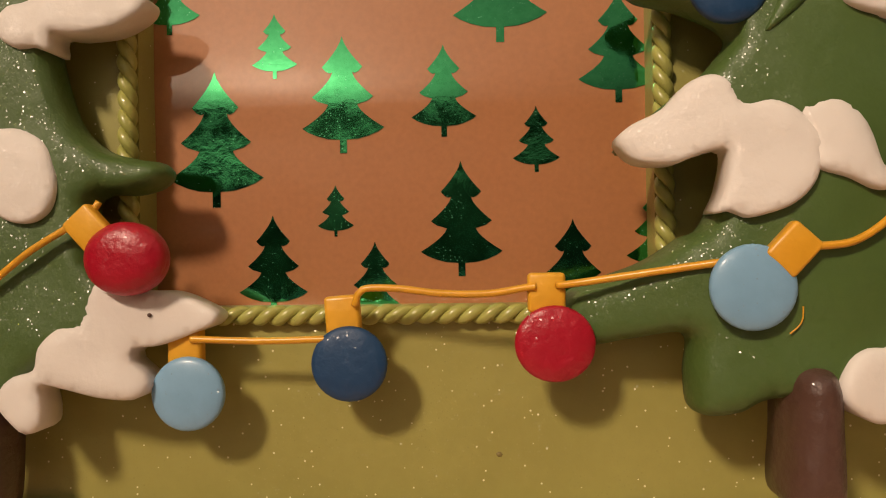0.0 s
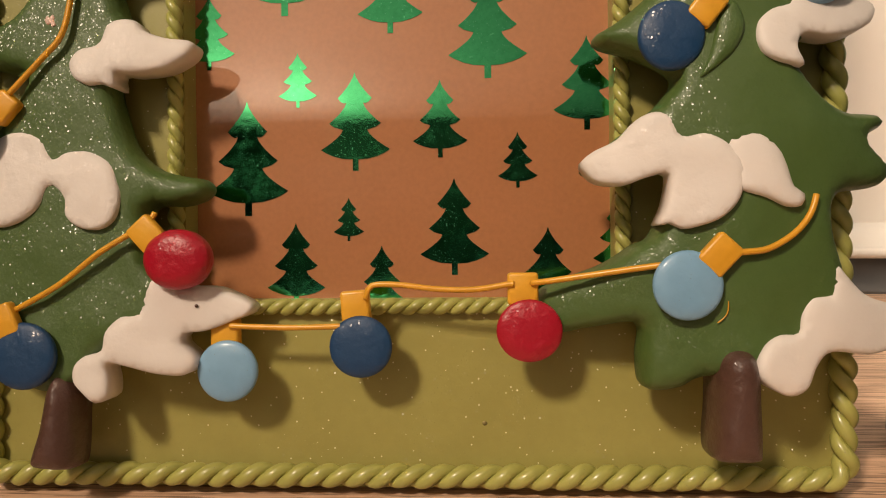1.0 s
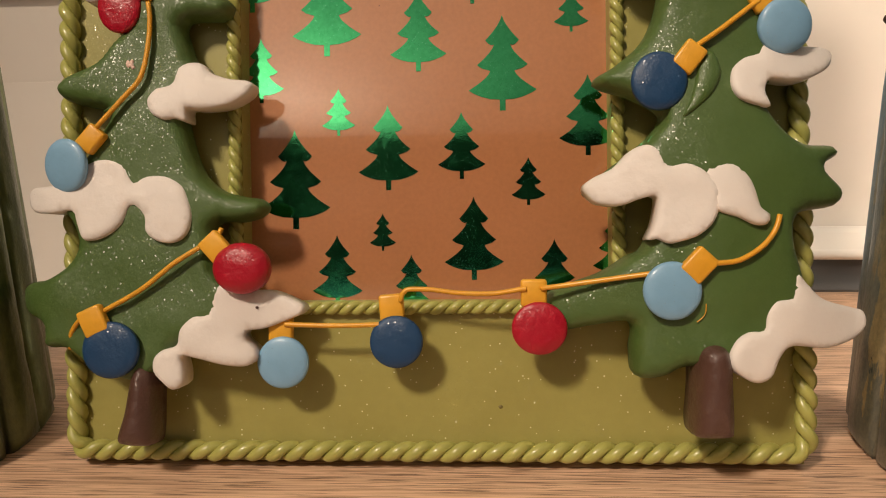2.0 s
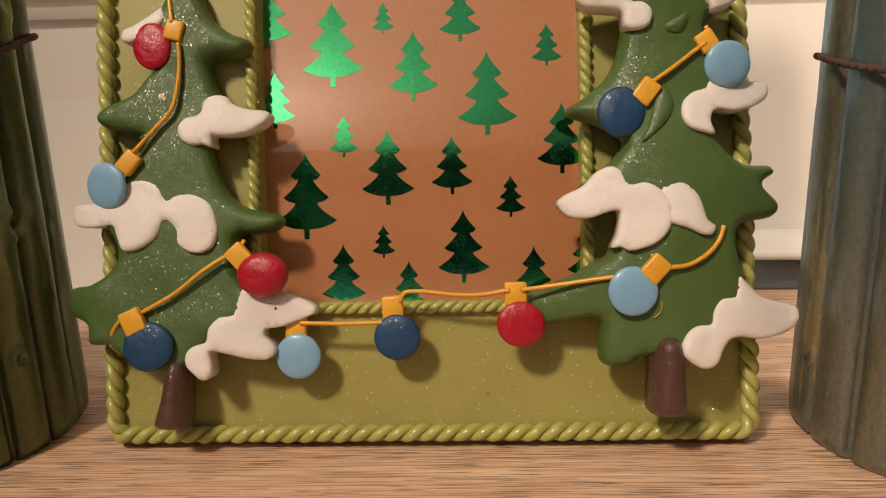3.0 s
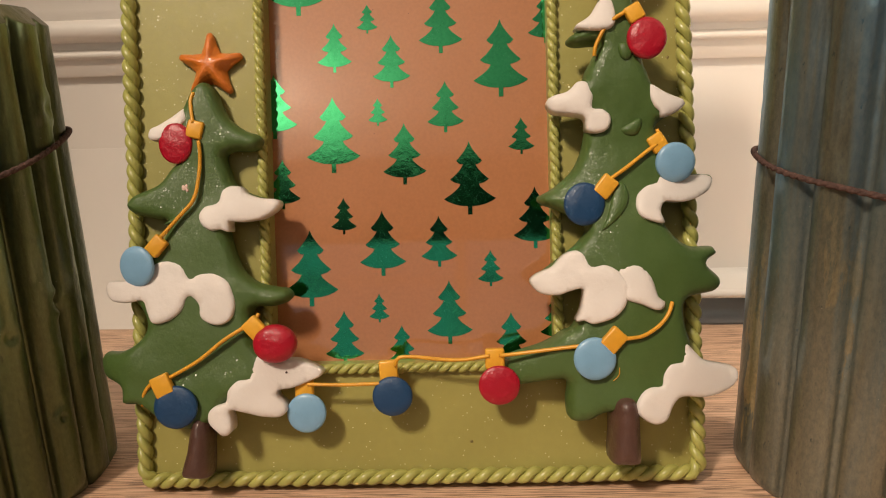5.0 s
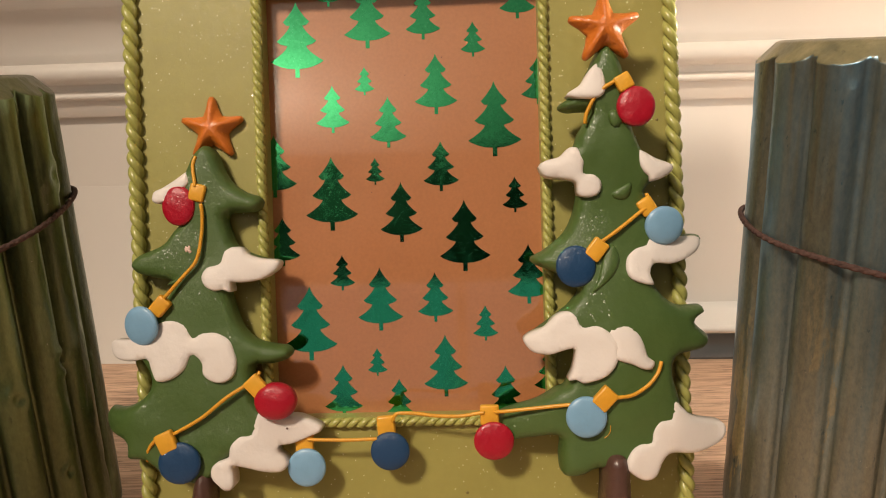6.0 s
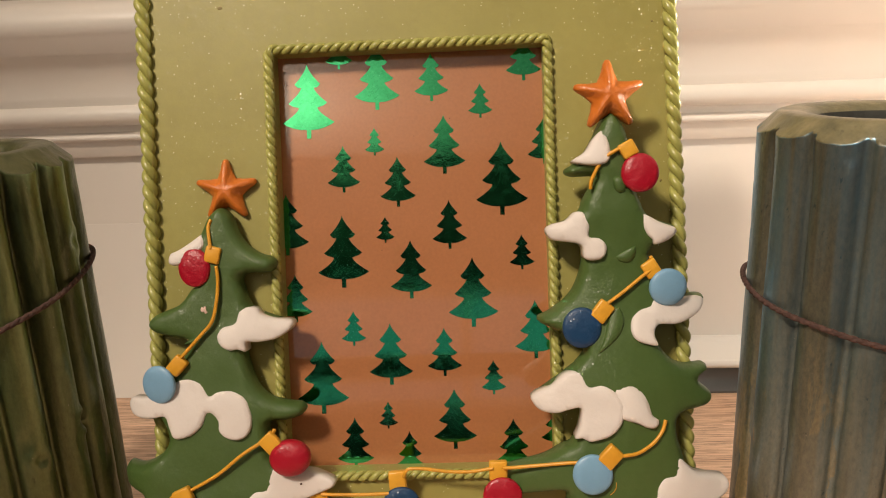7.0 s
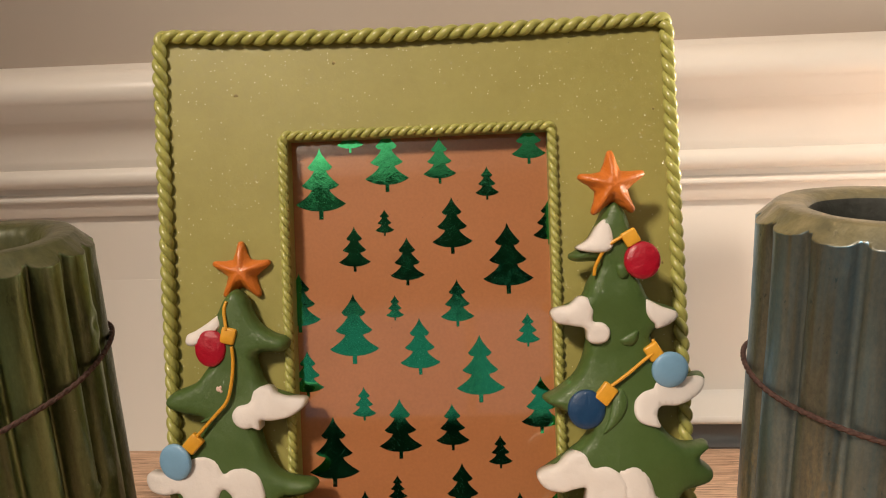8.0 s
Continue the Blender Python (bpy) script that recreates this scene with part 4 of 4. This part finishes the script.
FIR_HALF = fir_outline()
ROWS_TOP = [(-36.9, 161, 26.4), (-25.3, 185.3, 13.8), (-12, 170.4, 22.9), (7.5, 172.8, 17.1), (24.7, 166.3, 12.2), (40.4, 178.9, 17.6), (-13.5, 154.2, 9.9), (-25, 141.3, 16.7),
            (-5.6, 135.6, 17.9), (11.4, 146.8, 21), (31.5, 131.5, 26.1), (47, 149.1, 16.8), (-46.2, 119.3, 22), (-26.2, 107.1, 26), (-10.7, 122.8, 9.4), (12.4, 119.9, 17.5)]
ROWS_LOW = [(-1.9, 102.5, 21), (38, 111.8, 12.5), (-44, 95.1, 17.1), (20.1, 91.7, 25), (-23.3, 86, 12.5), (-10.2, 71.4, 22.4), (9.2, 74.1, 17.5), (42.1, 79.7, 21),
            (-35.2, 61.4, 26.3), (26.6, 67, 12.5), (49.2, 47.3, 17.1), (-11.9, 55.4, 9.9), (12.2, 47.5, 21.9), (-24.2, 40.8, 18.9), (-4.4, 38.4, 15.9), (33.2, 38.5, 19.6)]
for u, v, h in ROWS_TOP + ROWS_LOW:
    outline = [(x * h + u, y * h + v) for x, y in FIR_HALF] + [(-x * h + u, y * h + v) for x, y in FIR_HALF[:0:-1]]
    bm = bmesh.new()
    ring = np.array([(min(max(a, -49.8), 49.8), min(b, 193.2)) for a, b in outline])
    gu, gv = np.meshgrid(np.arange(ring[:, 0].min(), ring[:, 0].max(), 1.6), np.arange(ring[:, 1].min(), ring[:, 1].max(), 1.2))
    inner = np.c_[gu.ravel(), gv.ravel()]
    inner = inner[inside(inner, ring)]
    inner = inner[edge_distance(inner, ring) > 0.35] if len(inner) else inner
    flat_points, _, tris, *_ = delaunay_2d_cdt([Vector(p) for p in np.vstack([ring, inner])], [], [list(range(len(ring)))], 1, 1e-5)
    vs = [bm.verts.new((p.x / 1000, sheet_y(p.y / 1000) - 0.00012, p.y / 1000)) for p in flat_points]
    for tri in tris:
        if len(set(tri)) == 3:
            bm.faces.new([vs[i] for i in tri])
    bm.normal_update()
    for f in bm.faces:
        if f.normal.y > 0:
            f.normal_flip()
    part("fir_print", bm, FOIL, sheet, "shiny green foil fir print")


# ---- candles ----
def candle(at, radius, height, lobes, phase, skew, swell, groove, wax, inner, twine_z, knots, label):
    ob = thing("pillar_candle", (*at, 0), label, "candle", "ribbed candles beside the frame")
    bm = bmesh.new()
    bare = bm.verts.layers.float.new("bare")
    n = lobes * 20
    bevel = 0.0065
    zs = [0.0, 0.0012, 0.003, 0.006] + list(np.linspace(0.010, height - 0.014, 150)) + list(np.linspace(height - 0.0125, height, 36))
    rings = []
    for z in zs:
        ring = []
        for k in range(n):
            a = 2 * math.pi * k / n
            f = (a / (2 * math.pi) * lobes + phase) % 1.0
            s = 2 * f - 1
            s = s - skew * (1 - s * s)
            fade = min(1, max(0, (height - 0.004 - z) / 0.016))
            deep = 0.9 + 0.5 * noise.noise((math.floor(a / (2 * math.pi) * lobes + phase) * 1.7, 0.3, at[0] * 40))
            # broad swelling flutes, parted by narrow grooves with a thin seam in each
            r = radius - swell * (0.55 + 0.45 * fade) * abs(s) ** 2.2 * deep - groove * (0.6 + 0.4 * fade) * math.exp(-((1 - abs(s)) / 0.13) ** 2)
            if abs(s) > 0.95:
                r += 0.0011
            r += 0.0004 * noise.noise((math.cos(a) * 3, math.sin(a) * 3, z * 22 + at[0] * 60))
            r -= 0.0008 * max(0.0, noise.noise((math.cos(a) * 9, math.sin(a) * 9, z * 90 + at[0] * 30)) - 0.25)
            for ka, kz, size in knots:
                da = (a - radians(ka) + math.pi) % (2 * math.pi) - math.pi
                if abs(da) < 0.3 and abs(z - kz) < 0.012:
                    d = math.hypot(da * radius, (z - kz) * 0.8) / size
                    r += 0.0011 * math.exp(-((d - 1) / 0.35) ** 2) - 0.0009 * math.exp(-(d / 0.6) ** 2)
            top = radius + 0.0006 - max(0.0, z - (height - bevel)) * 1.0 + 0.0005 * noise.noise((a * 6, 4.0, at[0]))
            foot = radius - max(0.0, 0.0035 - z) * 0.8
            v = bm.verts.new((min(r, top, foot) * math.cos(a), min(r, top, foot) * math.sin(a), z))
            v[bare] = max(0.0, min(1.0, 0.5 + (r - top) / 0.002)) if z > height - bevel - 0.002 else 0.0
            ring.append(v)
        rings.append(ring)
    for i in range(len(zs) - 1):
        for k in range(n):
            j = (k + 1) % n
            bm.faces.new((rings[i][k], rings[i][j], rings[i + 1][j], rings[i + 1][k]))
    bm.faces.new(rings[0][::-1])
    prev = rings[-1]
    for frac, dz, mi in ((0.80, 0.0004, 0), (0.70, 0.0002, 0), (0.62, -0.0006, 0), (0.575, -0.0022, 0), (0.555, -0.0044, 2), (0.54, -0.009, 2), (0.52, -0.018, 2), (0.48, -0.034, 2), (0.12, -0.038, 2)):
        ring = []
        for k in range(n):
            a = 2 * math.pi * k / n
            r = radius * frac * (1 + 0.03 * noise.noise((math.cos(a) * 2, math.sin(a) * 2, at[0] * 9)) + 0.008 * noise.noise((math.cos(a) * 9, math.sin(a) * 9, frac * 5)))
            v = bm.verts.new((r * math.cos(a), r * math.sin(a), height + dz))
            v[bare] = 1.0
            ring.append(v)
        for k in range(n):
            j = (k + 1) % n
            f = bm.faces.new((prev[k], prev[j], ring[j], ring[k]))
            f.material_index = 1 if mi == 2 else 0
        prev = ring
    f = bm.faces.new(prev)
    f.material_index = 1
    bmesh.ops.recalc_face_normals(bm, faces=bm.faces)
    part("wax_body", bm, [wax, inner], ob, "fluted pearly wax with a bare bevelled rim")
    bm = tube([(0, 0, height - 0.0385), (0.0004, 0.0002, height - 0.034), (0.0012, 0.0, height - 0.029)], 0.0009, 6)
    part("wick", bm, WELL_DARK, ob, "short burnt wick")
    for strand in range(2):
        pts = []
        for k in range(361):
            a = 2 * math.pi * k / 360
            r = radius + 0.0006 + 0.0005 * noise.noise((math.cos(a) * 2.5, math.sin(a) * 2.5, at[0] * 30))
            w = a * 44 + strand * math.pi
            z = twine_z[0] + twine_z[1] * math.sin(a + radians(twine_z[2])) + 0.0004 * math.sin(a * 5) + 0.00024 * math.sin(w)
            r += 0.00024 * math.cos(w)
            pts.append((r * math.cos(a), r * math.sin(a), z))
        part("twine", tube(pts, 0.00074, 8), TWINE, ob, "brown twine tied round the middle")
    return ob


candle((-0.148, 0.012), 0.0380, 0.1585, 18, 0.675, 0.32, 0.0030, 0.0024, WAX_GREEN, WAX_GREEN, (0.107, 0.0125, 50), ((0.5, 0.128, 0.0034), (-15.6, 0.0685, 0.0030), (-40.7, 0.062, 0.0028), (-23.4, 0.0305, 0.0019)), "dark green fluted pillar candle tied with brown twine")
candle((0.1475, 0.008), 0.0382, 0.1612, 15, 0.271, -0.30, 0.0026, 0.0024, WAX_TEAL, WELL_DARK, (0.1005, 0.0065, -63), (), "dark green fluted pillar candle with bluish sheen and twine")

# ---- bodies for the lamps, added out of the walk's sight ----
def turned(profile, segments=40):
    """A lathe of (radius, height) pairs."""
    bm = bmesh.new()
    rings = [[bm.verts.new((r * math.cos(2 * math.pi * k / segments), r * math.sin(2 * math.pi * k / segments), z)) for k in range(segments)] for r, z in profile]
    for r, s in zip(rings, rings[1:]):
        for k in range(segments):
            j = (k + 1) % segments
            bm.faces.new((r[k], r[j], s[j], s[k]))
    bm.faces.new(rings[0][::-1])
    bm.faces.new(rings[-1])
    bmesh.ops.recalc_face_normals(bm, faces=bm.faces)
    return bm


ceiling_lamp = thing("ceiling_lamp", (LAMP_AT[0], LAMP_AT[1], 1.25), "small round ceiling lamp with a white base", "lamp")
part("base_plate", turned([(0.05, 0.0), (0.05, -0.012), (0.035, -0.020), (0.012, -0.024)]), CEILING, ceiling_lamp)
ceiling_wash_stand = thing("added_floor_lamp", (CEILING_WASH_AT[0], CEILING_WASH_AT[1], -1.2), "added dark floor lamp with an open bowl shade, brightening the mirrored ceiling", "lamp")
part("foot", turned([(0.14, 0.0), (0.14, 0.015), (0.02, 0.03)]), DARK_WALL, ceiling_wash_stand)
part("pole", turned([(0.014, 0.03), (0.014, 1.88)], 16), DARK_WALL, ceiling_wash_stand)
part("shade", turned([(0.03, 1.88), (0.12, 1.92), (0.20, 2.00), (0.225, 2.06), (0.218, 2.06), (0.195, 2.005), (0.115, 1.93), (0.02, 1.895)]), DARK_WALL, ceiling_wash_stand)
side_light_stand = thing("side_light_stand", (SIDE_LIGHT_AT[0], SIDE_LIGHT_AT[1], 0.0), "small dark stand with a round foot, added under the unseen side light", "lamp")
part("foot", turned([(0.055, 0.0), (0.055, 0.008), (0.030, 0.016), (0.008, 0.022)]), DARK_WALL, side_light_stand)
part("stem", turned([(0.008, 0.022), (0.008, SIDE_LIGHT_AT[2] - 0.055)], 16), DARK_WALL, side_light_stand)
